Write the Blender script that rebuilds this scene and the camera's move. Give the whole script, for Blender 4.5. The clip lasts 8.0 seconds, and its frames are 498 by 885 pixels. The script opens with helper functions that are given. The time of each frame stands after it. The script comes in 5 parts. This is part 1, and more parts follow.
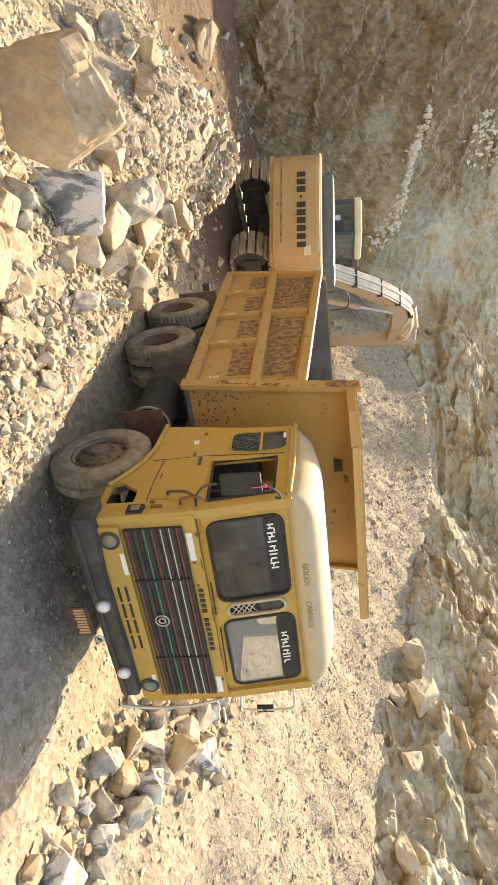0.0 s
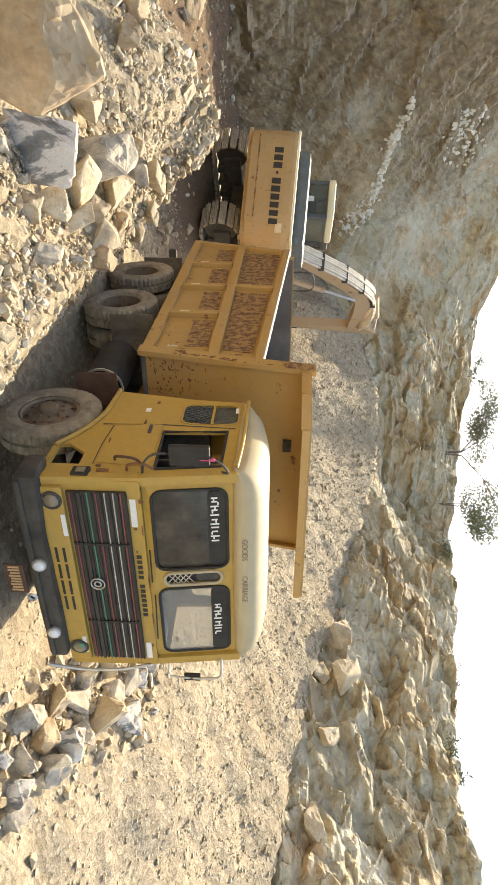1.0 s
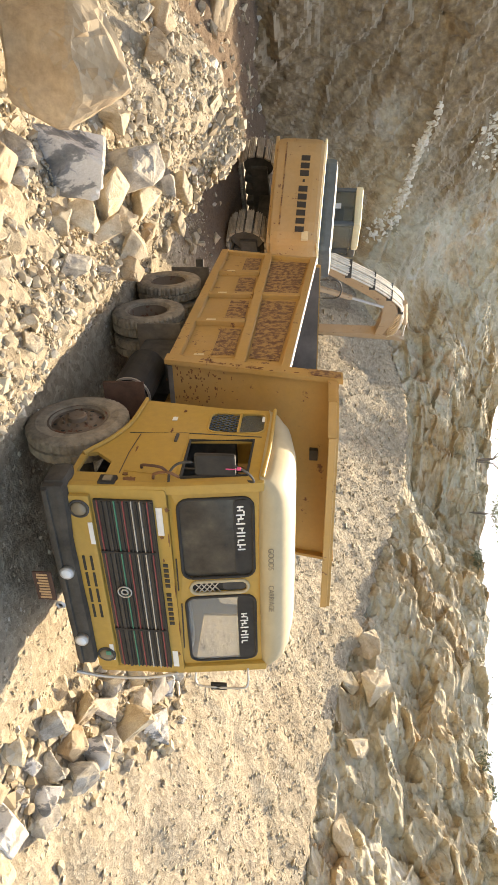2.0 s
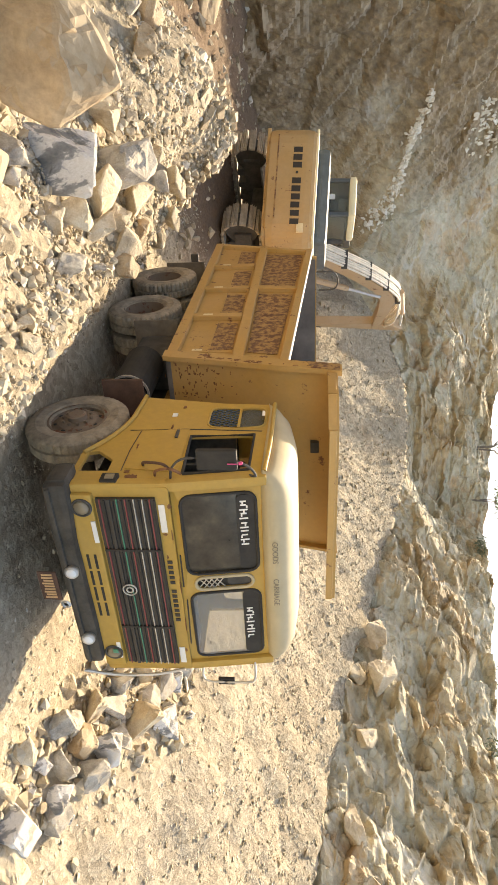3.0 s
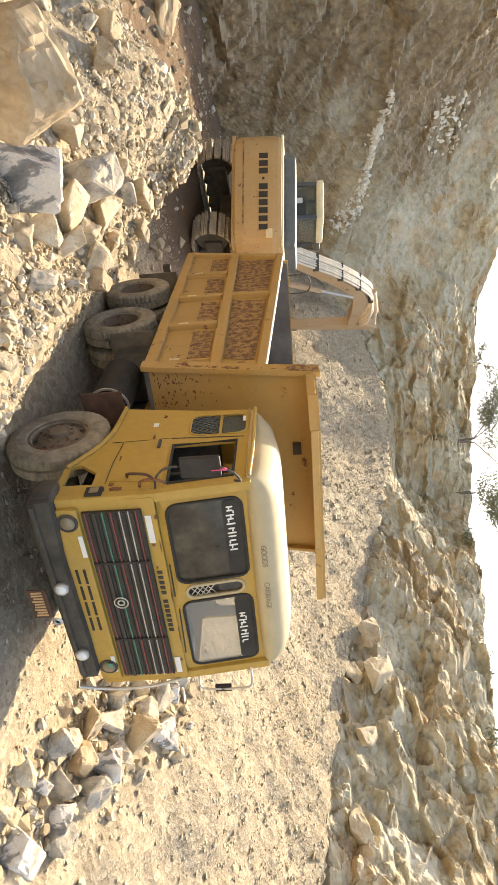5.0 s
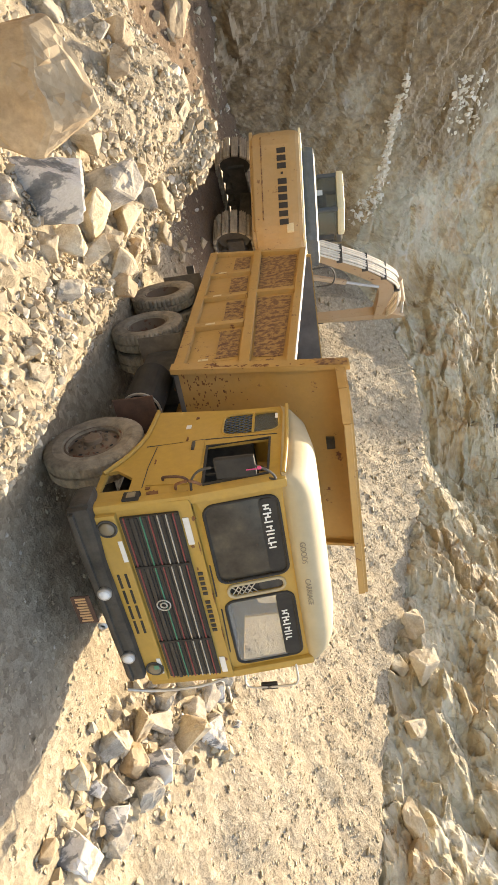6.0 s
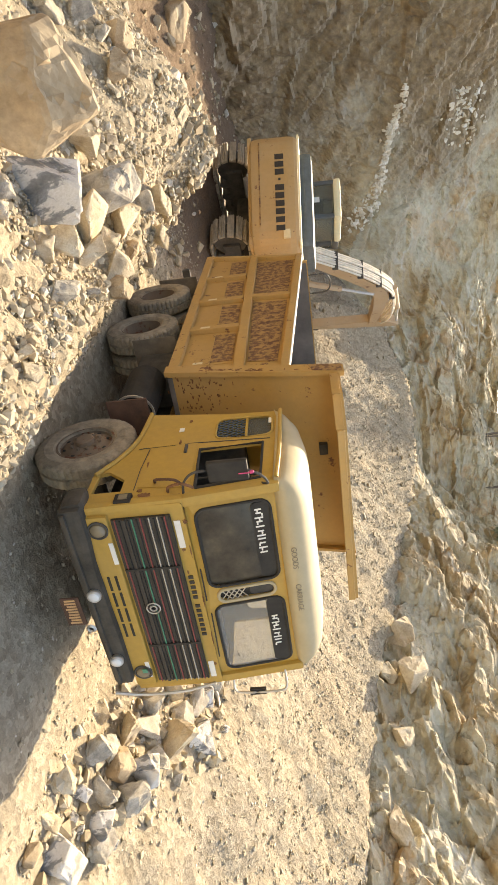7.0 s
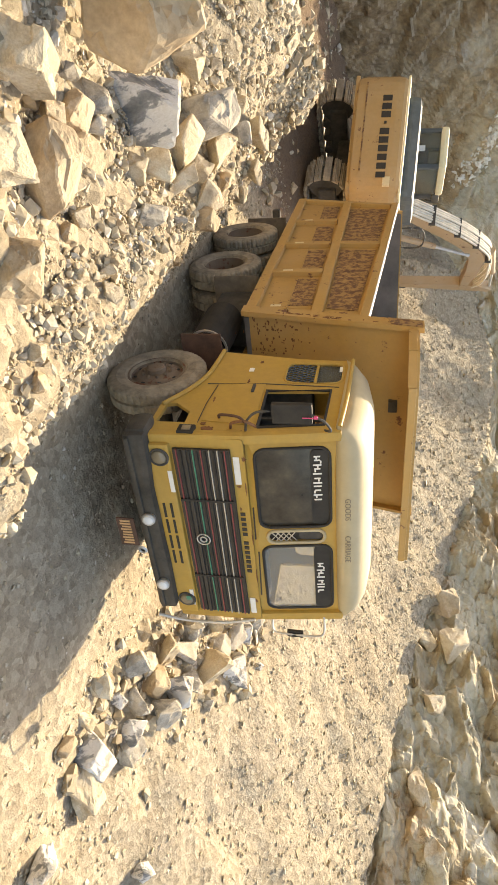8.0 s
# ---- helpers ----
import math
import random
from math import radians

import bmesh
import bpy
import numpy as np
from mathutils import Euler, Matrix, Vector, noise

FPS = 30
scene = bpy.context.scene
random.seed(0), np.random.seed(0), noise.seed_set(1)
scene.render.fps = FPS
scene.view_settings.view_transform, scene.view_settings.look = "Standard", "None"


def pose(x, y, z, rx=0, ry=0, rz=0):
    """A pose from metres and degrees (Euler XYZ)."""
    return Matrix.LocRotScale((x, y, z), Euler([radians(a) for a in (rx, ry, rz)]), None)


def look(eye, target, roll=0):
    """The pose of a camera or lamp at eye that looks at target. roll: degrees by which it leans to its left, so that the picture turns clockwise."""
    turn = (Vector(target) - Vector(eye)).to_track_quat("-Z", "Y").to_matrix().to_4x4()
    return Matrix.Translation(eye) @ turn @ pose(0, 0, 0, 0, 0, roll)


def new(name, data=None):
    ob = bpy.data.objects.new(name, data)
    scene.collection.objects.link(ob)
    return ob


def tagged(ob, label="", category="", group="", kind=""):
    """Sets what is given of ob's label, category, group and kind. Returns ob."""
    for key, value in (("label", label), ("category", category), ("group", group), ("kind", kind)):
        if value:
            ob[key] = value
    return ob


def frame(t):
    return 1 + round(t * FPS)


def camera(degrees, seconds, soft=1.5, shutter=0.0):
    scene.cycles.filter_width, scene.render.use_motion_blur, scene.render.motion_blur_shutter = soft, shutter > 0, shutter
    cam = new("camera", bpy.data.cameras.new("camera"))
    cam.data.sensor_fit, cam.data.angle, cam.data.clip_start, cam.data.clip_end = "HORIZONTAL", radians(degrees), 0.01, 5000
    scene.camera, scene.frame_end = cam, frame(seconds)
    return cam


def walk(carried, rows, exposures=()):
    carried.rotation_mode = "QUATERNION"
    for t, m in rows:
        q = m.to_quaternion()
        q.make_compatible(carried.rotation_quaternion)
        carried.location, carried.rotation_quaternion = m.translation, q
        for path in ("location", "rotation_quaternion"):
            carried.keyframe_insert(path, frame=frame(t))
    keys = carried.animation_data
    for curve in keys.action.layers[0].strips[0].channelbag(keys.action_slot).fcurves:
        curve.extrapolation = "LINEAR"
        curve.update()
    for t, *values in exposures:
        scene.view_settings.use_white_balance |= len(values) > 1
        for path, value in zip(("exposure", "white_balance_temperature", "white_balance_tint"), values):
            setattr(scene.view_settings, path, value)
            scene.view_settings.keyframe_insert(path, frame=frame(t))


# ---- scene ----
cam = camera(42.43, 8.0, soft=1.2)
# The film is held sideways: the picture's right is the world's up.
walk(cam, [
    (0.0, look((-4.160, -4.343, 2.916), (-2.240, -0.872, 2.398), 85.29)),
    (0.5, look((-4.182, -4.345, 2.932), (-2.141, -0.919, 2.623), 90.10)),
    (1.0, look((-4.187, -4.371, 2.920), (-2.105, -0.962, 2.702), 91.06)),
    (1.5, look((-4.184, -4.376, 2.936), (-2.088, -0.975, 2.751), 89.84)),
    (2.0, look((-4.186, -4.350, 2.933), (-2.148, -0.930, 2.542), 90.93)),
    (2.2, look((-4.184, -4.361, 2.931), (-2.101, -0.967, 2.552), 90.51)),
    (3.3, look((-4.181, -4.338, 2.930), (-2.145, -0.917, 2.548), 88.75)),
    (3.5, look((-4.196, -4.347, 2.934), (-2.190, -0.902, 2.609), 88.63)),
    (4.0, look((-4.193, -4.351, 2.929), (-2.195, -0.900, 2.616), 86.41)),
    (4.5, look((-4.187, -4.359, 2.928), (-2.161, -0.922, 2.642), 86.09)),
    (5.8, look((-4.179, -4.381, 2.951), (-2.101, -0.986, 2.550), 84.26)),
    (6.0, look((-4.185, -4.353, 2.922), (-2.153, -0.942, 2.437), 82.79)),
    (6.5, look((-4.179, -4.343, 2.924), (-2.123, -0.939, 2.491), 85.72)),
    (7.0, look((-4.175, -4.355, 2.920), (-2.163, -0.926, 2.482), 83.76)),
    (7.5, look((-4.165, -4.360, 2.917), (-2.126, -0.953, 2.431), 84.78)),
    (8.0, look((-4.109, -4.386, 2.938), (-1.891, -1.171, 2.078), 91.55)),
], exposures=[(0.0, 2.03, 8550, 10), (0.5, 1.95, 8450, 10), (1.0, 1.89, 8030, 7), (1.5, 1.90, 7980, 7), (2.0, 1.97, 8400, 10), (3.3, 2.01, 8500, 10), (6.5, 1.99, 8550, 10), (8.0, 1.95, 8650, 9)])

# ---------------------------------------------------------------- light
SUN_AZ, SUN_EL = radians(18), radians(47.5)   # azimuth from +y towards +x
world = bpy.data.worlds.new("world")
scene.world = world
world.use_nodes = True
wn = world.node_tree.nodes
sky = wn.new("ShaderNodeTexSky")
sky.sky_type, sky.sun_disc = "NISHITA", False
sky.sun_elevation, sky.sun_rotation = SUN_EL, SUN_AZ
sky.dust_density, sky.air_density = 1.8, 0.8
wn["Background"].inputs["Strength"].default_value = 0.15
world.node_tree.links.new(sky.outputs["Color"], wn["Background"].inputs["Color"])
sun_data = bpy.data.lights.new("sun", "SUN")
sun_data.energy, sun_data.angle, sun_data.color = 2.45, radians(0.6), (1.0, 0.945, 0.84)
sun = new("sun", sun_data)
to_sun = Vector((math.sin(SUN_AZ) * math.cos(SUN_EL), math.cos(SUN_AZ) * math.cos(SUN_EL), math.sin(SUN_EL)))
sun.matrix_world = look(to_sun * 60, (0, 0, 0))


# ---------------------------------------------------------------- materials
def ramp(nt, fac, stops):
    n = nt.nodes.new("ShaderNodeValToRGB")
    while len(n.color_ramp.elements) < len(stops):
        n.color_ramp.elements.new(0.5)
    for e, (p, c) in zip(n.color_ramp.elements, stops):
        e.position, e.color = p, (*c, 1.0)
    nt.links.new(fac, n.inputs["Fac"])
    return n.outputs["Color"]


def tex(nt, kind, scale, detail=4.0, rough=0.6, coord=None):
    n = nt.nodes.new("ShaderNodeTexNoise" if kind == "noise" else "ShaderNodeTexVoronoi")
    n.inputs["Scale"].default_value = scale
    if kind == "noise":
        n.inputs["Detail"].default_value, n.inputs["Roughness"].default_value = detail, rough
    if coord is not None:
        nt.links.new(coord, n.inputs["Vector"])
    return n


def mix(nt, fac, a, b, mode="MIX"):
    n = nt.nodes.new("ShaderNodeMix")
    n.data_type, n.blend_type = "RGBA", mode
    for sock, v in (("Factor", fac), ("A", a), ("B", b)):
        i = [q for q in n.inputs if q.name == sock and (q.type == "RGBA" or sock == "Factor" and q.type == "VALUE")][0]
        if isinstance(v, (int, float)):
            i.default_value = v
        elif isinstance(v, tuple):
            i.default_value = (*v, 1.0)
        else:
            nt.links.new(v, i)
    return [q for q in n.outputs if q.type == "RGBA"][0]


def base(name):
    m = bpy.data.materials.new(name)
    m.use_nodes = True
    nt = m.node_tree
    return m, nt, nt.nodes["Principled BSDF"]


def bump(nt, bsdf, height, strength, distance=0.02):
    b = nt.nodes.new("ShaderNodeBump")
    b.inputs["Strength"].default_value, b.inputs["Distance"].default_value = strength, distance
    nt.links.new(height, b.inputs["Height"])
    nt.links.new(b.outputs["Normal"], bsdf.inputs["Normal"])


def world_coord(nt):
    return nt.nodes.new("ShaderNodeNewGeometry").outputs["Position"]


def local_coord(nt):
    return nt.nodes.new("ShaderNodeTexCoord").outputs["Object"]


def plain(name, color, rough=0.6, metal=0.0, vary=0.15, scale=6.0, bumps=0.1):
    """A painted or moulded surface with mottling and slight relief."""
    m, nt, b = base(name)
    co = local_coord(nt)
    n = tex(nt, "noise", scale, 6, 0.65, co)
    dark = tuple(c * (1 - vary) for c in color)
    lite = tuple(min(1, c * (1 + vary)) for c in color)
    nt.links.new(ramp(nt, n.outputs["Fac"], [(0.3, dark), (0.7, lite)]), b.inputs["Base Color"])
    b.inputs["Roughness"].default_value, b.inputs["Metallic"].default_value = rough, metal
    if bumps:
        f = tex(nt, "noise", scale * 9, 3, 0.6, co)
        bump(nt, b, f.outputs["Fac"], bumps, 0.01)
    return m


def worn_paint(name, color, rust=(0.16, 0.065, 0.03), amount=0.62, dust=0.35, dust_color=(0.48, 0.38, 0.24), rough=0.5, flake=5.5, edge=0.035):
    """Old paint: mottled, chipped to rust, with a film of dust."""
    m, nt, b = base(name)
    co = local_coord(nt)
    big, fine, chip = tex(nt, "noise", 1.6, 5, 0.6, co), tex(nt, "noise", 14, 5, 0.7, co), tex(nt, "noise", flake, 9, 0.72, co)
    paint = ramp(nt, fine.outputs["Fac"], [(0.25, tuple(c * 0.86 for c in color)), (0.75, tuple(c * 1.08 for c in color))])
    dusty = nt.nodes.new("ShaderNodeMath")
    dusty.operation = "MULTIPLY"
    dusty.inputs[1].default_value = dust * 2
    nt.links.new(big.outputs["Fac"], dusty.inputs[0])
    c = mix(nt, dusty.outputs[0], paint, dust_color)
    mask = ramp(nt, chip.outputs["Fac"], [(amount, (0, 0, 0)), (amount + edge, (1, 1, 1))])
    c = mix(nt, mask, c, rust)
    nt.links.new(c, b.inputs["Base Color"])
    nt.links.new(ramp(nt, big.outputs["Fac"], [(0.3, (rough,) * 3), (0.8, (min(1, rough + 0.3),) * 3)]), b.inputs["Roughness"])
    bump(nt, b, fine.outputs["Fac"], 0.12, 0.006)
    return m


def rock_material(name, stops, scale=1.2, veins=None, rough=0.9, strength=0.6, world_space=False, dust=(0.46, 0.37, 0.25), stretch=None):
    m, nt, b = base(name)
    co = world_coord(nt) if world_space else local_coord(nt)
    if stretch:
        longer = nt.nodes.new("ShaderNodeVectorMath")
        longer.operation = "MULTIPLY"
        longer.inputs[1].default_value = stretch
        nt.links.new(co, longer.inputs[0])
        co = longer.outputs[0]
    big, fine = tex(nt, "noise", scale, 8, 0.62, co), tex(nt, "noise", scale * 14, 6, 0.7, co)
    c = ramp(nt, big.outputs["Fac"], stops)
    c = mix(nt, 0.55, c, ramp(nt, fine.outputs["Fac"], [(0.3, (0.35, 0.35, 0.35)), (0.7, (0.75, 0.75, 0.75))]), "OVERLAY")
    if not world_space:
        shade = nt.nodes.new("ShaderNodeObjectInfo").outputs["Random"]
        c = mix(nt, 0.5, c, ramp(nt, shade, [(0.0, (0.38, 0.37, 0.36)), (1.0, (0.66, 0.62, 0.58))]), "OVERLAY")
    if veins:
        v, where = tex(nt, "noise", scale * 1.3, 3, 0.55, co), tex(nt, "noise", scale * 0.8, 2, 0.5, co)
        line = ramp(nt, v.outputs["Fac"], [(0.478, (0, 0, 0)), (0.5, (0.75, 0.75, 0.75)), (0.522, (0, 0, 0))])
        line = mix(nt, 1.0, line, ramp(nt, where.outputs["Fac"], [(0.5, (0, 0, 0)), (0.6, (1, 1, 1))]), "MULTIPLY")
        c = mix(nt, line, c, veins)
    relief = []
    if world_space:
        # single blocks differ in tone
        wob = mix(nt, 0.12, co, tex(nt, "noise", 2.2, 4, 0.6, co).outputs["Color"])
        for size, amount in ((0.7, 0.3), (4.6, 0.16)):
            bw = nt.nodes.new("ShaderNodeRGBToBW")
            nt.links.new(tex(nt, "voronoi", size, coord=wob).outputs["Color"], bw.inputs[0])
            c = mix(nt, amount, c, bw.outputs[0], "SOFT_LIGHT")
        # crevice shade put into the colour, darker along some joints between blocks
        ragged = mix(nt, 0.55, co, tex(nt, "noise", 0.9, 9, 0.72, co).outputs["Color"])
        open_at = ramp(nt, tex(nt, "noise", 0.45, 5, 0.7, co).outputs["Fac"], [(0.47, (0, 0, 0)), (0.62, (1, 1, 1))])
        for size, width in ((1.5, 0.02), (4.6, 0.035)):
            joint = tex(nt, "voronoi", size, coord=ragged)
            joint.feature = "DISTANCE_TO_EDGE"
            dark = ramp(nt, joint.outputs["Distance"], [(0.0, (0.62, 0.55, 0.46)), (width, (1, 1, 1))])
            c = mix(nt, open_at, c, mix(nt, 1.0, c, dark, "MULTIPLY"))
            relief.append(joint.outputs["Distance"])
        # belt of red-brown ground low left in the face, shade put into its colour
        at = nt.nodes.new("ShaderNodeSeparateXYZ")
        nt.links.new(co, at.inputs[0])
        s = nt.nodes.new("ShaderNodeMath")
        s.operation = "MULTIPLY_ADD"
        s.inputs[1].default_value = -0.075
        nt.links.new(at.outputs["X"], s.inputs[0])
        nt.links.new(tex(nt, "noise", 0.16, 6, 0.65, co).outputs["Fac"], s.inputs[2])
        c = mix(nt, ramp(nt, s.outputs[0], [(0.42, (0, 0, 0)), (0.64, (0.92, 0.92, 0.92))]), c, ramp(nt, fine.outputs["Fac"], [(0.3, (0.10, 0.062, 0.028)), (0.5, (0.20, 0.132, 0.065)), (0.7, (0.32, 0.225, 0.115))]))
    # dust settles on faces that look up
    up = nt.nodes.new("ShaderNodeSeparateXYZ")
    nt.links.new(nt.nodes.new("ShaderNodeNewGeometry").outputs["Normal"], up.inputs[0])
    c = mix(nt, ramp(nt, up.outputs["Z"], [(0.45, (0, 0, 0)), (0.95, (0.55, 0.55, 0.55))]), c, dust)
    nt.links.new(c, b.inputs["Base Color"])
    b.inputs["Roughness"].default_value = rough
    s = nt.nodes.new("ShaderNodeMath")
    s.operation = "MULTIPLY_ADD"
    s.inputs[1].default_value = 0.35
    nt.links.new(fine.outputs["Fac"], s.inputs[0])
    nt.links.new(big.outputs["Fac"], s.inputs[2])
    height = s.outputs[0]
    for joint in relief:
        deep = nt.nodes.new("ShaderNodeMath")
        deep.operation = "MINIMUM"
        deep.inputs[1].default_value = 0.09
        nt.links.new(joint, deep.inputs[0])
        total = nt.nodes.new("ShaderNodeMath")
        total.operation = "MULTIPLY_ADD"
        total.inputs[1].default_value = 2.2
        nt.links.new(deep.outputs[0], total.inputs[0])
        nt.links.new(height, total.inputs[2])
        height = total.outputs[0]
    bump(nt, b, height, strength, 0.06)
    return m


def ground_material():
    m, nt, b = base("quarry_dirt")
    co = world_coord(nt)
    big, mid, fine = tex(nt, "noise", 0.35, 6, 0.6, co), tex(nt, "noise", 2.6, 8, 0.7, co), tex(nt, "noise", 26, 5, 0.75, co)
    vor = tex(nt, "voronoi", 13, coord=co)
    c = ramp(nt, big.outputs["Fac"], [(0.3, (0.305, 0.244, 0.162)), (0.5, (0.355, 0.298, 0.209)), (0.72, (0.328, 0.28, 0.206))])
    c = mix(nt, 0.22, c, ramp(nt, mid.outputs["Fac"], [(0.25, (0.33, 0.31, 0.29)), (0.75, (0.68, 0.66, 0.63))]), "OVERLAY")
    c = mix(nt, 0.6, c, ramp(nt, fine.outputs["Fac"], [(0.3, (0.34, 0.33, 0.32)), (0.7, (0.68, 0.67, 0.66))]), "OVERLAY")
    bw = nt.nodes.new("ShaderNodeRGBToBW")
    nt.links.new(vor.outputs["Color"], bw.inputs[0])
    c = mix(nt, 0.45, c, bw.outputs[0], "SOFT_LIGHT")
    # red-brown earth in the bay behind the heap, its colour darkened for shade
    at = nt.nodes.new("ShaderNodeSeparateXYZ")
    nt.links.new(co, at.inputs[0])
    wob = []
    for axis_name, k, edge in (("Y", 0.12, (1.42, 1.66)), ("X", -0.12, (0.02, 0.35))):
        s = nt.nodes.new("ShaderNodeMath")
        s.operation = "MULTIPLY_ADD"
        s.inputs[1].default_value = k
        nt.links.new(at.outputs[axis_name], s.inputs[0])
        nt.links.new(big.outputs["Fac"], s.inputs[2])
        fit = nt.nodes.new("ShaderNodeMapRange")
        fit.inputs["From Min"].default_value, fit.inputs["From Max"].default_value = edge
        nt.links.new(s.outputs[0], fit.inputs["Value"])
        wob.append(fit.outputs[0])
    both = nt.nodes.new("ShaderNodeMath")
    both.operation = "MULTIPLY"
    nt.links.new(wob[0], both.inputs[0])
    nt.links.new(wob[1], both.inputs[1])
    c = mix(nt, both.outputs[0], c, ramp(nt, fine.outputs["Fac"], [(0.3, (0.10, 0.062, 0.036)), (0.7, (0.22, 0.147, 0.088))]))
    nt.links.new(c, b.inputs["Base Color"])
    b.inputs["Roughness"].default_value = 0.95
    a = nt.nodes.new("ShaderNodeMath")
    a.operation = "MULTIPLY_ADD"
    a.inputs[1].default_value = 0.5
    nt.links.new(vor.outputs["Distance"], a.inputs[0])
    nt.links.new(fine.outputs["Fac"], a.inputs[2])
    bump(nt, b, a.outputs[0], 0.7, 0.05)
    return m


def glass_material(name, tint, rough=0.05, clear=1.0):
    m, nt, b = base(name)
    b.inputs["Base Color"].default_value = (*tint, 1)
    b.inputs["Transmission Weight"].default_value, b.inputs["Roughness"].default_value = clear, rough
    b.inputs["IOR"].default_value = 1.25
    return m


def dust_reflection_pane():
    """Windscreen half: dust and a reflection painted into its colour; little shows through."""
    m, nt, b = base("dust_reflection_glass")
    co = local_coord(nt)
    n = tex(nt, "noise", 3.5, 7, 0.65, co)
    nt.links.new(ramp(nt, n.outputs["Fac"], [(0.3, (0.035, 0.03, 0.026)), (0.55, (0.09, 0.078, 0.06)), (0.75, (0.17, 0.14, 0.10))]), b.inputs["Base Color"])
    b.inputs["Transmission Weight"].default_value, b.inputs["Roughness"].default_value, b.inputs["IOR"].default_value = 0.25, 0.12, 1.35
    return m


DIRT = ground_material()
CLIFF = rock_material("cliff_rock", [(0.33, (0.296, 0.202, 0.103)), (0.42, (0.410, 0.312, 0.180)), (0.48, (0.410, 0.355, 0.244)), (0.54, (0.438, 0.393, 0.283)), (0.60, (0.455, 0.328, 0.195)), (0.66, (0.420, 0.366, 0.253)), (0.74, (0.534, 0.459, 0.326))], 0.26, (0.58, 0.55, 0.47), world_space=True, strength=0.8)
TAN_ROCK = rock_material("tan_rock", [(0.36, (0.38, 0.295, 0.19)), (0.48, (0.49, 0.405, 0.28)), (0.62, (0.58, 0.505, 0.38))], 1.8, dust=(0.47, 0.39, 0.265))
# brown stone, darkened below tan to carry the great boulder's shaded face
SHADED_BROWN_ROCK = rock_material("shaded_brown_rock", [(0.36, (0.25, 0.175, 0.10)), (0.5, (0.34, 0.25, 0.15)), (0.64, (0.42, 0.33, 0.215))], 1.3, strength=0.4, dust=(0.47, 0.39, 0.265))
GREY_ROCK = rock_material("grey_rock", [(0.36, (0.22, 0.21, 0.185)), (0.48, (0.35, 0.33, 0.285)), (0.62, (0.50, 0.47, 0.40))], 2.0, (0.62, 0.61, 0.58))
WHITE_ROCK = rock_material("quartz_rock", [(0.36, (0.17, 0.18, 0.185)), (0.46, (0.28, 0.285, 0.28)), (0.49, (0.66, 0.64, 0.60)), (0.75, (0.76, 0.74, 0.69))], 2.2, (0.26, 0.27, 0.29), stretch=(1.5, 1.5, 0.55))
YELLOW = worn_paint("truck_yellow", (0.46, 0.265, 0.027), amount=0.70, dust=0.15)
BODY = worn_paint("tipper_body_yellow", (0.45, 0.235, 0.035), amount=0.605, dust=0.26)
RUSTY = worn_paint("rusted_panel", (0.36, 0.19, 0.05), (0.135, 0.06, 0.03), 0.45, 0.16, flake=11, edge=0.10)
CREAM = plain("cream_roof_paint", (0.45, 0.365, 0.215), 0.62, vary=0.10, scale=3)
BLACK = plain("black_paint", (0.028, 0.024, 0.018), 0.75, vary=0.4)
BUMPER = plain("dusty_black_steel", (0.062, 0.052, 0.038), 0.8, vary=0.5, scale=5, bumps=0.3)
FLAP = plain("dusty_rubber_flap", (0.17, 0.128, 0.085), 0.9, vary=0.3)
TAPE = plain("aged_reflector_tape", (0.66, 0.54, 0.32), 0.6, vary=0.12)
GRILLE = plain("grille_black", (0.03, 0.028, 0.026), 0.45, vary=0.3)
RUBBER = plain("dusty_rubber", (0.30, 0.24, 0.165), 0.95, vary=0.4, scale=9, bumps=0.35)
CHASSIS = plain("chassis_dark", (0.065, 0.058, 0.048), 0.8, vary=0.4)
HUB = worn_paint("dusty_hub", (0.15, 0.095, 0.06), amount=0.56, dust=0.35, dust_color=(0.32, 0.24, 0.155), rough=0.85)
CHROME = plain("dull_chrome", (0.55, 0.52, 0.46), 0.45, 0.6, 0.15)
WHITE = plain("white_tape", (0.78, 0.75, 0.68), 0.6, vary=0.1)
LAMP = plain("lamp_glass", (0.75, 0.75, 0.72), 0.12, vary=0.08)
BROWN_LENS = plain("dusty_lens", (0.21, 0.17, 0.11), 0.25, vary=0.15)
RED = plain("red_trim", (0.24, 0.05, 0.045), 0.5)
GREEN = plain("green_trim", (0.05, 0.22, 0.13), 0.5)
GLASS = glass_material("tinted_glass", (0.62, 0.62, 0.58), 0.05, 0.75)
DUST_REFLECTION_GLASS = dust_reflection_pane()
DARK_GLASS = glass_material("dark_glass", (0.42, 0.44, 0.40), 0.1, 0.85)
INSIDE = plain("cab_inside", (0.07, 0.06, 0.05), 0.9, vary=0.4)
BROWN = plain("brown_flap", (0.10, 0.05, 0.03), 0.85, vary=0.4)
BOXIN = plain("scraped_steel", (0.16, 0.15, 0.14), 0.55, 0.3, 0.35, 2.0)
LETTER = plain("lettering_black", (0.03, 0.025, 0.02), 0.6)
FADED = plain("faded_lettering", (0.22, 0.18, 0.12), 0.7)
RUST = plain("bare_rust", (0.19, 0.085, 0.035), 0.9, vary=0.4, scale=20)
EXYELLOW = worn_paint("excavator_yellow", (0.42, 0.24, 0.07), (0.2, 0.1, 0.05), amount=0.61, dust=0.30)
EXCREAM = plain("excavator_cream", (0.75, 0.66, 0.42), 0.5, vary=0.08)
EXGREY = plain("engine_hood_grey", (0.085, 0.10, 0.105), 0.45, vary=0.25)
STEEL = plain("worn_track_steel", (0.36, 0.31, 0.24), 0.6, 0.2, 0.35)
